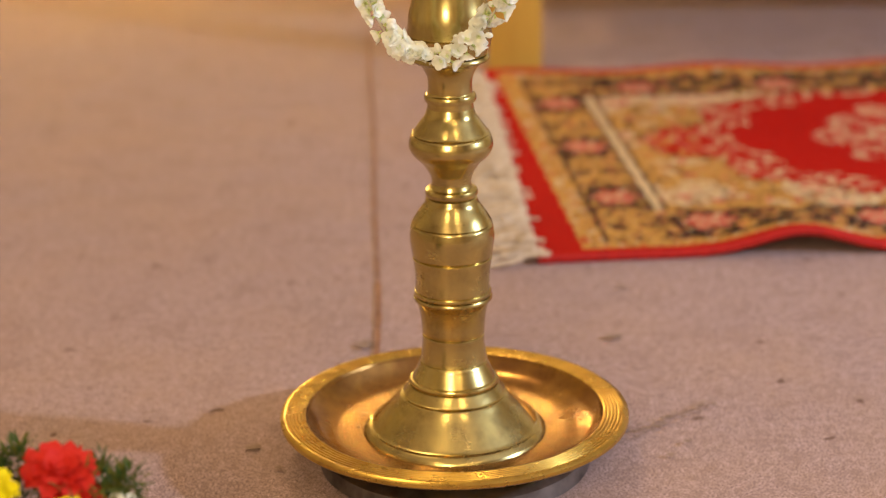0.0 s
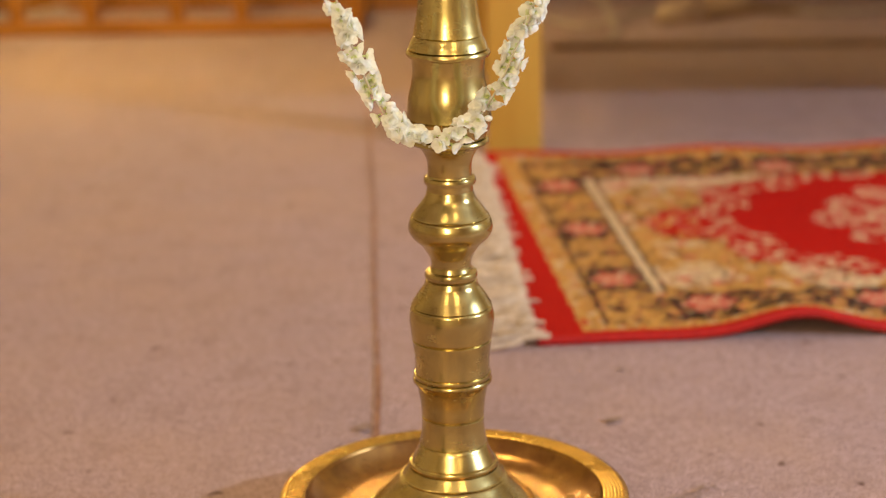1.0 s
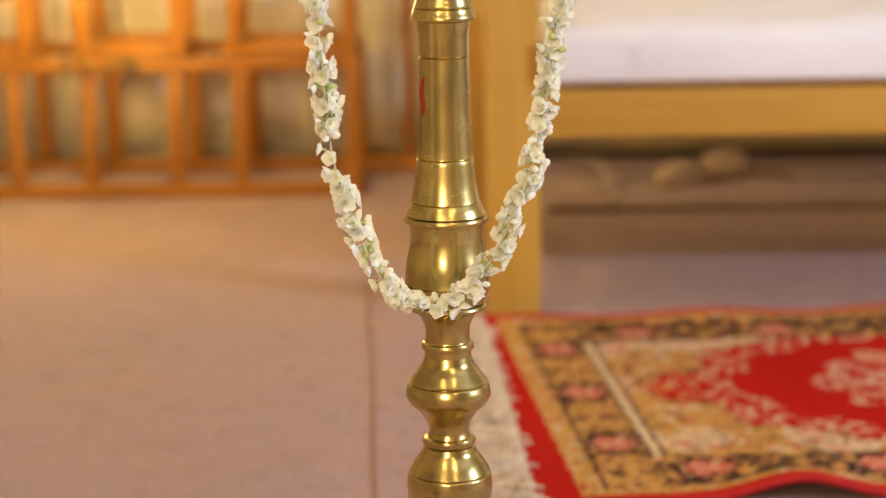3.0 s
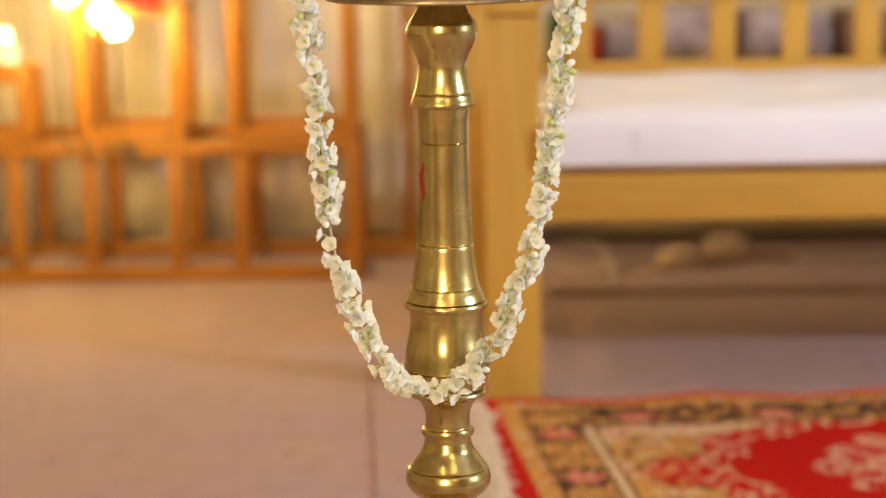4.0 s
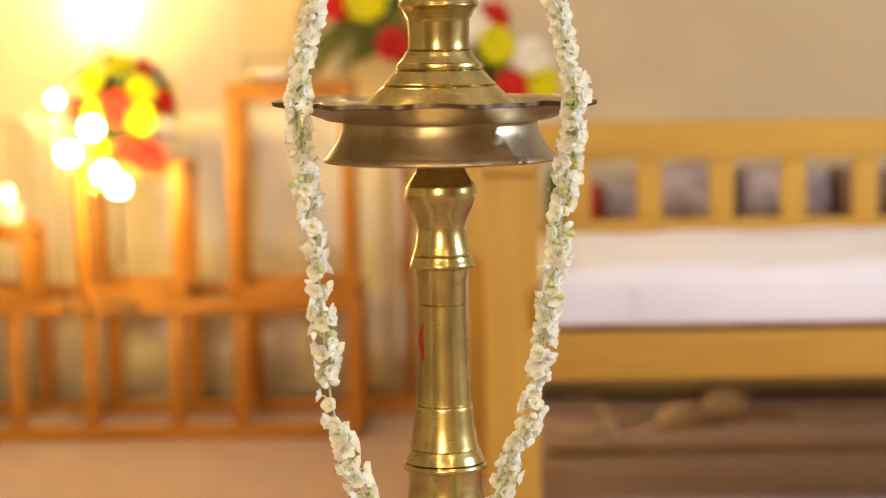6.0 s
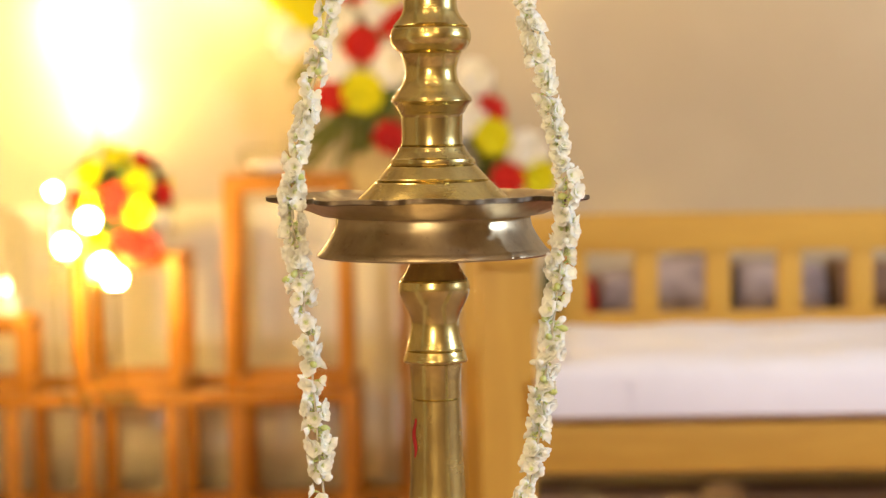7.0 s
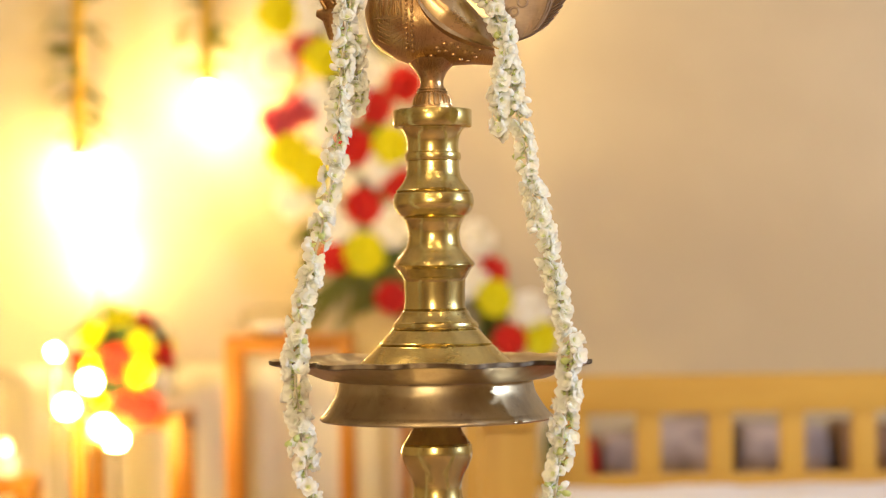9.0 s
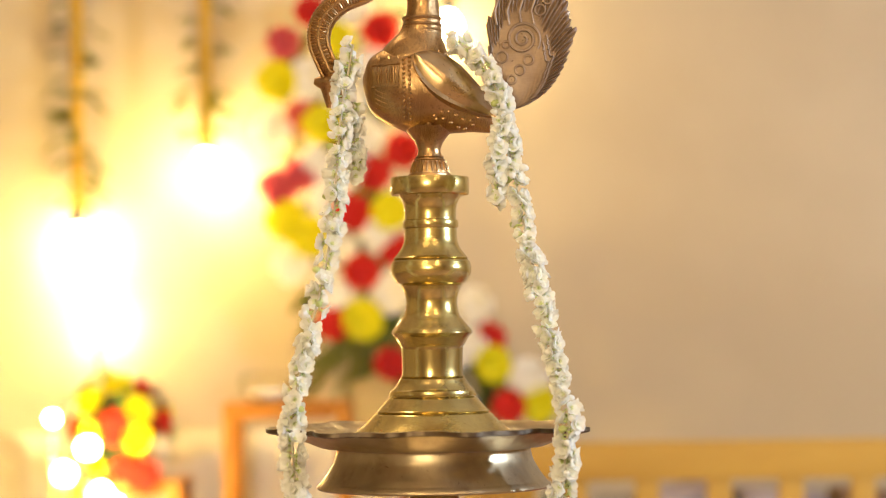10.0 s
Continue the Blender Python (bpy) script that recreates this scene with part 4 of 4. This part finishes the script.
def bouquet(at, radius, recipe, label, seed, leaves=90):
    rnd = random.Random(seed)
    ob = thing("flower_bouquet", label, "bouquet", at, "bouquets")
    bm = bmesh.new()
    ball(bm, (0, 0, 0), (radius * 0.62, radius * 0.62, radius * 0.62), 14, 9)
    part("foam_ball", bm, FOAM, ob, smooth=True)
    for colour, dx, dz, s in recipe:
        dy = -math.sqrt(max(0.04, 1 - dx * dx - dz * dz))
        v = Vector((dx, dy, dz))
        bloom(ob, colour, v * radius * 0.84, v, radius * s)
    for k in range(14):
        v = Vector((rnd.uniform(-1, 1), rnd.uniform(0.0, 1), rnd.uniform(-0.6, 1))).normalized()
        bloom(ob, rnd.choice(("red", "yellow", "cream")), v * radius * 0.8, v, radius * 0.28)
    bm = bmesh.new()
    sprays(bm, (0, 0, 0), radius * 0.9, leaves, radius * 0.42, radius * 0.09, rnd)
    part("foliage", bm, LEAF, ob, "small dark green leaves")
    return ob

rug()
bench()
cushion()

# a long low frame along the wall, with open boxes standing on it
long_frame = stand(-1.45, -0.193, 2.585, 2.930, 0.305, 0.032, "long low frame of orange wooden bars along the wall")
for x in (-0.935, -0.775, -0.590, -0.452):
    for y in (-0.1565, 0.1565):
        part("post", boxed(x + 0.8215 - 0.016, x + 0.8215 + 0.016, y - 0.0145, y + 0.0145, 0.0325, 0.2725, 0.003), TEAK["z"], long_frame, smooth=True)
tall_box = stand(-0.474, -0.203, 2.600, 2.815, 0.452, 0.028, "tall open box of orange wooden bars standing on the low frame", 0.305)
stand(-0.800, -0.565, 2.590, 2.830, 0.295, 0.030, "open box of orange wooden bars under a bouquet", 0.305)
stand(-1.080, -0.895, 2.590, 2.760, 0.155, 0.028, "low open box of orange wooden bars under a glass dome", 0.305)

ROUND = [("yellow", -0.45, 0.50, 0.27), ("red", 0.02, 0.02, 0.30), ("yellow", 0.05, 0.80, 0.27), ("red", -0.72, 0.68, 0.20), ("yellow", 0.46, 0.36, 0.26), ("red", 0.88, 0.10, 0.26), ("yellow", 0.44, -0.18, 0.27),
         ("cream", 0.80, -0.62, 0.20), ("cream", 0.84, -0.30, 0.22), ("yellow", -0.40, -0.08, 0.22), ("red", -0.78, 0.02, 0.22), ("cream", -0.30, 0.88, 0.19), ("red", 0.50, 0.78, 0.20), ("cream", -0.86, 0.36, 0.19), ("yellow", -0.40, -0.62, 0.24)]
posy = bouquet((-0.700, 2.665, 0.715), 0.125, ROUND, "round bouquet of red, yellow and cream roses on a wooden stand", 3)

for colour, at, r in (("red", (0.060, -0.098, -0.098), 0.036), ("red", (0.020, -0.098, -0.085), 0.026)):
    bloom(posy, colour, at, (0.2, -1, -0.2), r)

# ---- cream cloth hung along the foot of the wall ----


def wall_drape(x0, x1, y, z0, z1):
    bm = bmesh.new()
    n, m, rows = 90, 8, []
    for i in range(n + 1):
        x = x0 + (x1 - x0) * i / n
        fold = 0.011 * math.sin(x * 44 + 1.6 * noise.noise((x * 4, 0, 0))) + 0.007 * noise.noise((x * 19, 1, 0))
        sag = 0.014 * noise.noise((x * 5, 7, 0))
        rows.append([bm.verts.new((x, y + fold * (0.35 + 0.65 * (1 - j / m)), z0 + sag * (1 - j / m) + (z1 - z0) * j / m)) for j in range(m + 1)])
    for p, q in zip(rows, rows[1:]):
        for j in range(m):
            bm.faces.new((p[j], q[j], q[j + 1], p[j + 1]))
    foot = [row[0].co.copy() for row in rows]
    ob = part("wall_drape", bm, DRAPE, None, smooth=True)
    body = ob.modifiers.new("cloth", "SOLIDIFY")
    body.thickness = 0.002
    part("hem", tube(foot, 0.0035, 6), DRAPE, ob, "rolled lower hem", smooth=True)
    return tagged(ob, "cream cloth panel hanging in soft folds along the wall", "drape", group="cloth panels")


for x0, x1 in ((-1.75, -1.10), (-1.095, -0.47), (-0.465, 0.30)):
    wall_drape(x0, x1, 3.022, 0.045, 0.690)

# ---- lights among the stands ----


def globe_lamp(x, y, z, r, back, hot=BULB_SMALL):
    """A bulb on a bent stem that is clipped to the front rail of the low frame."""
    ob = thing("globe_lamp", "small glowing round bulb on a bent brass stem", "lamp", (x, back, 0.290), "globe lamps")
    h, d = z - 0.290, y - back
    part("clip", boxed(-0.008, 0.008, min(0.0, 0.012 if d > 0 else -0.012), max(0.0, 0.012 if d > 0 else -0.012), -0.012, 0.012, 0.002), BRASS, ob, smooth=True)
    part("stem", tube([tuple(p) for p in smoothed([(0, d * 0.06, 0), (0, d * 0.5, 0.03), (0, d * 0.92, h * 0.4), (0, d, h - r * 1.4)], 6)], 0.0035, 8), BRASS, ob, smooth=True)
    cup = part("socket", lathe([(0, h - r * 1.6), (0.008, h - r * 1.6), (0.010, h - r * 0.85), (0, h - r * 0.85)], 16), BRASS, ob, smooth=True)
    cup.location.y = d
    part("bulb", ball(bmesh.new(), (0, 0, h), r, 18, 12), hot, cup, "glowing warm glass bulb", smooth=True)


for x, y, z in ((-0.771, 2.390, 0.633), (-0.722, 2.380, 0.685), (-0.693, 2.365, 0.593), (-0.672, 2.390, 0.566)):
    globe_lamp(x, y, z, 0.020, 2.585)
globe_lamp(-0.812, 2.480, 0.742, 0.013, 2.585)


def glass_dome(x, y, z):
    ob = thing("glass_dome", "clear glass dome with a glowing candle, on a wooden stand", "glass dome", (x, y, z))
    part("base", lathe([(0, 0), (0.062, 0), (0.065, 0.006), (0.062, 0.014), (0, 0.014)], 40), TEAK["x"], ob, smooth=True)
    out = [(0.052, 0.0145)] + [(0.052, 0.19)] + [(0.052 * math.cos(a), 0.19 + 0.052 * math.sin(a)) for a in np.linspace(0.15, math.pi / 2, 9)]
    out[-1] = (0.0, out[-1][1])
    inn = [(max(0, r - 0.0022), w - (0.002 if w > 0.2 else 0)) for r, w in out][::-1]
    dome = part("dome", lathe(out + inn, 40), GLASS, ob, "clear glass cover", smooth=True)
    dome.visible_shadow = False
    candle = part("candle", lathe([(0, 0.0142), (0.018, 0.0142), (0.018, 0.055), (0.0, 0.057)], 24), CREAM, ob, smooth=True)
    part("flame", lathe([(0, 0.058), (0.008, 0.066), (0.006, 0.078), (0, 0.092)], 14), CANDLE, candle, "warm glowing flame", smooth=True)


glass_dome(-0.952, 2.650, 0.460)
def glass_bowl(x, y, z):
    ob = thing("glass_bowl", "shallow clear glass bowl on the tall wooden box", "bowl", (x, y, z))
    out = [(0.0, 0.0)] + [(p[0], p[1]) for p in smoothed([(0.028, 0.0), (0.050, 0.018), (0.060, 0.042), (0.058, 0.058)], 4)]
    inn = [(max(0.0, r - 0.003), w + 0.0015) for r, w in out][::-1]
    part("bowl", lathe(out + inn, 40), GLASS, ob, smooth=True).visible_shadow = False
    part("sand", lathe([(0.0, 0.004), (0.028, 0.005), (0.046, 0.020), (0.040, 0.024), (0.0, 0.025)], 32), CREAM, ob, "pale filling", smooth=True)


part("top_board", boxed(-0.1355, 0.1355, -0.1075, 0.1075, 0.4525, 0.4605, 0.002), TEAK["x"], tall_box, smooth=True)
glass_bowl(-0.385, 2.690, 0.7655)

# ---- hanging rope lights with ivy ----


def rope_light(x, y, rope_end, bulb_z, size, seed, hot):
    rnd = random.Random(seed)
    ob = thing("rope_light", "hanging bulb on a thick jute rope wound with ivy", "pendant light", (x, y, 3.1), "rope lights")
    top = 0.0
    end = rope_end - 3.1
    bm = bmesh.new()
    n = 90
    for ph in (0, 2.09, 4.19):
        tube([(0.0080 * math.cos(ph + i * 0.9), 0.0080 * math.sin(ph + i * 0.9), top + (end - top) * i / n) for i in range(n + 1)], 0.0088, 6, bm)
    part("rope", bm, ROPE, ob, smooth=True)
    cup = part("socket", lathe([(0, end + 0.004), (0.012, end + 0.004), (0.016, end - 0.010), (0.016, end - 0.036), (0, end - 0.036)], 20), BLACK, ob, smooth=True)
    c = bulb_z - 3.1
    part("bulb", lathe([(0, c + size * 1.5), (size * 0.42, c + size * 1.45)] + [(max(0, p[0]), p[1]) for p in smoothed([(size * 0.48, c + size * 1.1), (size * 0.85, c + size * 0.5), (size, c), (size * 0.75, c - size * 0.65), (0.0, c - size)], 4)], 24), hot, cup, "glowing warm glass bulb", smooth=True)
    bm = bmesh.new()
    tube([(0.016 * math.cos(i * 0.42), 0.016 * math.sin(i * 0.42), top + (end - top) * (0.30 + 0.68 * i / 80)) for i in range(81)], 0.0016, 5, bm)
    for k in range(120):
        z = end + abs(end) * rnd.random() ** 1.1 * 0.62 + 0.01
        a = rnd.uniform(0, 2 * math.pi)
        r = rnd.uniform(0.014, 0.045)
        b = Vector((r * math.cos(a), r * math.sin(a), z))
        leaf_blade(bm, b, b + Vector((0.038 * math.cos(a), 0.038 * math.sin(a), rnd.uniform(-0.026, 0.010))), 0.0160, 0.004)
    part("ivy", bm, IVY, ob, "trailing green ivy leaves")


# added unseen bulb that stretches the blown-out glow down the wall
globe_lamp(-0.800, 2.985, 0.93, 0.030, 2.930, BULB_HOT)
rope_light(-0.845, 2.975, 1.205, 1.110, 0.040, 1, BULB_HOT)
rope_light(-0.537, 2.90, 1.345, 1.282, 0.036, 2, BULB_WARM)
rope_light(0.021, 2.93, 1.68, 1.612, 0.025, 3, BULB_WARM)

# ---- large flower panel on the wall ----


def wall_flowers():
    rnd = random.Random(12)
    ob = thing("wall_flower_arrangement", "tall cascade of red, yellow and cream roses against the wall", "flower arrangement", (-0.10, 2.93, 0.72))
    oz, oy, ox = 0.72, 2.93, -0.10

    def flowers(colour, rows, s):
        for x, z in rows:
            bloom(ob, colour, (x - ox, rnd.uniform(-0.055, -0.02), z - oz), (rnd.uniform(-0.25, 0.25), -1, rnd.uniform(-0.1, 0.3)), s * rnd.uniform(0.92, 1.08))
    flowers("red", ((-0.294, 1.645), (-0.134, 1.597), (-0.157, 1.275), (-0.203, 1.186), (-0.185, 1.051), (-0.251, 0.931), (-0.124, 0.840), (0.100, 0.894), (0.143, 0.740), (-0.086, 1.326), (-0.108, 1.101), (-0.02, 0.80)), 0.041)
    flowers("pink", ((-0.313, 1.406), (-0.359, 1.575), (-0.324, 1.271), (-0.375, 1.240)), 0.042)
    flowers("yellow", ((-0.373, 1.485), (-0.357, 1.169), (-0.300, 1.130), (-0.119, 1.185), (-0.187, 0.939), (0.106, 0.836), (0.207, 0.746), (-0.234, 1.579), (-0.271, 1.380)), 0.046)
    flowers("cream", ((-0.383, 1.375), (-0.345, 1.066), (-0.146, 1.140), (-0.122, 0.999), (-0.256, 1.014), (0.070, 0.971), (0.188, 0.803), (-0.302, 1.490), (-0.219, 1.437), (-0.181, 1.359), (-0.204, 1.655), (-0.260, 1.219), (-0.154, 1.514), (-0.285, 1.297), (0.050, 0.875), (-0.215, 1.285), (-0.24, 1.11), (0.03, 0.74)), 0.045)
    vine = smoothed([(-0.22, 0.045, 1.68), (-0.26, 0.045, 1.45), (-0.23, 0.045, 1.22), (-0.18, 0.045, 1.00), (-0.08, 0.045, 0.86), (0.06, 0.045, 0.82), (0.17, 0.045, 0.76)], 10)
    part("main_stem", tube([(p[0] - ox, p[1], p[2] - oz) for p in vine], 0.010, 8), IVY, ob, "green stem that carries the roses", smooth=True)
    bm = bmesh.new()
    for k in range(190):
        t = rnd.random()
        x = -0.235 + (max(-0.10, min(0.10, 0.055 * rnd.gauss(0, 1.0))) if t < 0.62 else 0.0)
        z = 1.65 - t * 1.25
        if t >= 0.62:
            s = (t - 0.62) / 0.38
            x, z = -0.20 + 0.38 * s + rnd.gauss(0, 0.035), 0.95 - 0.22 * s + rnd.gauss(0, 0.035)
        b = Vector((x - ox + rnd.gauss(0, 0.03), rnd.uniform(0.0, 0.04), z - oz))
        a = rnd.uniform(0, 6.3)
        leaf_blade(bm, b, b + Vector((0.075 * math.cos(a), rnd.uniform(-0.035, 0.01), 0.075 * math.sin(a))), 0.011, 0.006, (0, 1, 0))
    for n, f in enumerate(bm.faces):
        f.material_index = int((n // 8) % 3 > 1)
    for k in range(16):
        b = Vector((-0.19 + rnd.uniform(-0.04, 0.03) - ox, -0.02, 0.90 - oz))
        leaf_blade(bm, b, b + Vector((rnd.uniform(-0.20, 0.04), rnd.uniform(-0.05, 0), rnd.uniform(-0.18, -0.05))), 0.005, 0.01, (0, 1, 0))
    part("foliage", bm, [IVY, LEAF], ob, "long green leaves between the roses")
    bm = bmesh.new()
    box(bm, -0.012, 0.012, 0.035, 0.055, -0.700, 0.20, 0.003)
    box(bm, -0.16, 0.19, -0.075, 0.10, -0.72, -0.700, 0.004)
    part("support_post", boxed(0.153, 0.181, -0.06, -0.034, -0.700, -0.10, 0.003), TEAK["z"], ob, "orange wooden upright under the roses", smooth=True)
    part("support", bm, TEAK["z"], ob, "thin wooden support behind the flowers", smooth=True)


wall_flowers()

# ---- posy on the floor in front ----


def floor_bouquet():
    rnd = random.Random(21)
    ob = thing("floor_bouquet", "posy of red, yellow and cream roses standing on the carpet", "bouquet", (-0.326, -0.481, 0.0), "bouquets")
    for colour, x, y, z, s in (("red", 0.038, 0.042, 0.080, 0.033), ("red", 0.052, 0.024, 0.060, 0.028), ("yellow", -0.018, -0.012, 0.076, 0.034), ("cream", 0.100, 0.004, 0.042, 0.034), ("red", -0.070, 0.03, 0.07, 0.04), ("cream", -0.05, -0.06, 0.07, 0.04), ("yellow", 0.06, -0.06, 0.06, 0.04)):
        bloom(ob, colour, (x, y, z), (x * 3, y * 2 - 0.3, 0.6), s)
    bm = bmesh.new()
    ball(bm, (0.0, -0.02, 0.035), (0.095, 0.075, 0.036), 16, 10)
    part("foam_ball", bm, FOAM, ob, smooth=True)
    bm = bmesh.new()
    for k in range(700):
        a = rnd.uniform(0, 6.3)
        r = rnd.uniform(0.045, 0.105)
        b = Vector((r * math.cos(a), r * 0.8 * math.sin(a) - 0.005, rnd.uniform(0.01, 0.085)))
        leaf_blade(bm, b, b + Vector((rnd.uniform(-1, 1), rnd.uniform(-1, 1), rnd.uniform(-0.1, 1))).normalized() * rnd.uniform(0.010, 0.026), 0.0015, 0.002)
    for cx, cy, cz in ((-0.045, 0.045, 0.070), (-0.020, 0.062, 0.072), (0.012, 0.070, 0.062), (0.085, 0.040, 0.058), (0.100, 0.026, 0.045), (0.118, 0.010, 0.034), (-0.075, 0.03, 0.07), (-0.035, 0.06, 0.082), (-0.005, 0.072, 0.080), (0.092, 0.050, 0.066), (0.070, 0.060, 0.070)):
        for k in range(150):
            v = Vector((rnd.gauss(0, 1), rnd.gauss(0, 1), rnd.gauss(0, 1) + 0.4)).normalized()
            b = Vector((cx, cy, cz)) + v * rnd.uniform(0.002, 0.020)
            leaf_blade(bm, b, b + (v + Vector((rnd.uniform(-0.6, 0.6), rnd.uniform(-0.6, 0.6), 0.2))).normalized() * rnd.uniform(0.008, 0.016), 0.0014, 0.001)
    for n, f in enumerate(bm.faces):
        f.material_index = (n // 8) % 2
    part("foliage", bm, [LEAF, IVY], ob, "fine green filler leaves")
    # the posy stands on a sheaf of stems
    for piece in ob.children:
        piece.matrix_basis = Matrix.Translation((0, 0, 0.130)) @ Matrix.Scale(0.85, 4) @ piece.matrix_basis
    bm = bmesh.new()
    for k in range(26):
        a, r = rnd.uniform(0, 6.3), rnd.uniform(0.0, 0.045)
        tube([(r * 1.3 * math.cos(a), r * math.sin(a), 0.0), (r * 0.5 * math.cos(a), r * 0.5 * math.sin(a), 0.07), (r * math.cos(a), r * math.sin(a), 0.150)], 0.0035, 6, bm)
    part("stems", bm, LEAF, ob, "green cut stems", smooth=True)


floor_bouquet()

# ---- clutter under and behind the bench ----


def shoe(x, y, turn):
    ob = thing("slipper", "pale worn slipper lying on the floor under the bench", "slipper", (x, y, 0), "slippers")
    ob.rotation_euler.z = turn
    bm = bmesh.new()
    pts = smoothed([(-0.11, 0, 0.012), (-0.06, 0, 0.014), (0.0, 0, 0.012), (0.08, 0, 0.012), (0.12, 0, 0.013)], 4)
    tube([tuple(p) for p in pts], [0.020 + 0.016 * math.sin(math.pi * i / len(pts)) for i in range(len(pts))], 14, bm)
    bmesh.ops.scale(bm, vec=(1, 1, 0.33), verts=bm.verts)
    part("sole", bm, BROWN, ob, smooth=True)
    bm = bmesh.new()
    ball(bm, (0.055, 0, 0.014), (0.062, 0.040, 0.040), 18, 10)
    part("upper", bm, BEIGE, ob, smooth=True)


shoe(0.555, 2.700, radians(205))
shoe(0.670, 2.790, radians(160))


def cable(points, r=0.005):
    ob = thing("cable", "loose pale cable lying on the floor by the wall", "cable", (0, 0, 0), "loose cables")
    part("cord", tube([tuple(p) for p in smoothed(points, 8)], r, 6), CABLE, ob, smooth=True)


cable([(0.18, 2.75, 0.006), (0.28, 2.60, 0.006), (0.36, 2.66, 0.012), (0.46, 2.80, 0.006), (0.62, 2.84, 0.010), (0.82, 2.72, 0.006), (1.1, 2.8, 0.006)])
cable([(0.27, 2.98, 0.006), (0.33, 2.78, 0.030), (0.345, 2.52, 0.006), (0.32, 2.44, 0.006)])
cable([(-1.1, 2.72, 0.006), (-0.8, 2.95, 0.006), (-0.5, 2.93, 0.012), (-0.3, 2.97, 0.006), (-0.12, 2.97, 0.006)], 0.006)
cable([(-1.0, 2.93, 0.006), (-0.7, 2.965, 0.010), (-0.45, 2.94, 0.006)], 0.006)
batten = tagged(part("floor_batten", boxed(0.20, 2.4, 2.375, 2.395, 0.0, 0.012, 0.003), BROWN, smooth=True), "dark brown wooden batten lying on the floor", "batten")


def bundle(x, y, z, w, d, h, material, label, seed):
    bm = bmesh.new()
    box(bm, -w / 2, w / 2, -d / 2, d / 2, 0, h, 0.012)
    bmesh.ops.subdivide_edges(bm, edges=bm.edges, cuts=3, use_grid_fill=True)
    for v in bm.verts:
        v.co += Vector((noise.noise(v.co * 9 + Vector((seed, 0, 0))), noise.noise(v.co * 9 + Vector((0, seed, 0))), 0 if v.co.z < 0.01 else noise.noise(v.co * 9 + Vector((0, 0, seed))))) * 0.014
    ob = part("sack", bm, material, None, smooth=True)
    ob.location = (x, y, z)
    return tagged(ob, label, "bundle", group="bundles behind the bench")


tagged(part("wall_shelf", boxed(0.22, 1.75, 2.74, 3.048, 0.335, 0.360, 0.003), BROWN, smooth=True), "brown wooden shelf fixed to the wall behind the bench", "shelf")
# the green block stands in for a plant behind the bench
bundle(0.255, 2.88, 0.360, 0.06, 0.16, 0.190, LEAF, "dark green bundle standing for a plant on the wall shelf", 2.0)
bundle(0.315, 2.84, 0.360, 0.035, 0.10, 0.165, REDYARN, "narrow red cloth bundle on the wall shelf", 9.0)
bundle(0.405, 2.89, 0.360, 0.120, 0.16, 0.170, STONE, "grey patterned cloth bundle on the wall shelf", 3.0)
bundle(0.545, 2.86, 0.360, 0.16, 0.20, 0.200, STONE, "grey patterned cloth bundle on the wall shelf", 1.0)
bundle(0.745, 2.88, 0.360, 0.20, 0.20, 0.185, STONE, "grey patterned cloth bundle on the wall shelf", 4.0)
bundle(0.935, 2.86, 0.360, 0.13, 0.18, 0.190, BROWN, "brown cloth bundle on the wall shelf", 6.0)
bundle(1.075, 2.88, 0.360, 0.13, 0.20, 0.165, STONE, "grey patterned cloth bundle on the wall shelf", 7.0)


def black_cable(points):
    ob = thing("cable", "black cable along the foot of the wall, also standing for its shade line", "cable", (0, 0, 0), "loose cables")
    part("cord", tube([tuple(p) for p in smoothed(points, 8)], 0.008, 6), BLACK, ob, smooth=True)


# behind the bench this cord also draws the shade line at the wall foot
black_cable([(-1.5, 3.03, 0.009), (-0.9, 3.01, 0.009), (-0.55, 3.03, 0.009), (-0.2, 3.02, 0.009), (0.2, 3.03, 0.009), (0.6, 3.02, 0.009), (1.1, 3.03, 0.009), (1.7, 3.02, 0.009)])
black_cable([(-1.4, 2.98, 0.009), (-1.0, 2.955, 0.009), (-0.7, 2.99, 0.009), (-0.4, 2.96, 0.009), (-0.25, 2.99, 0.009)])
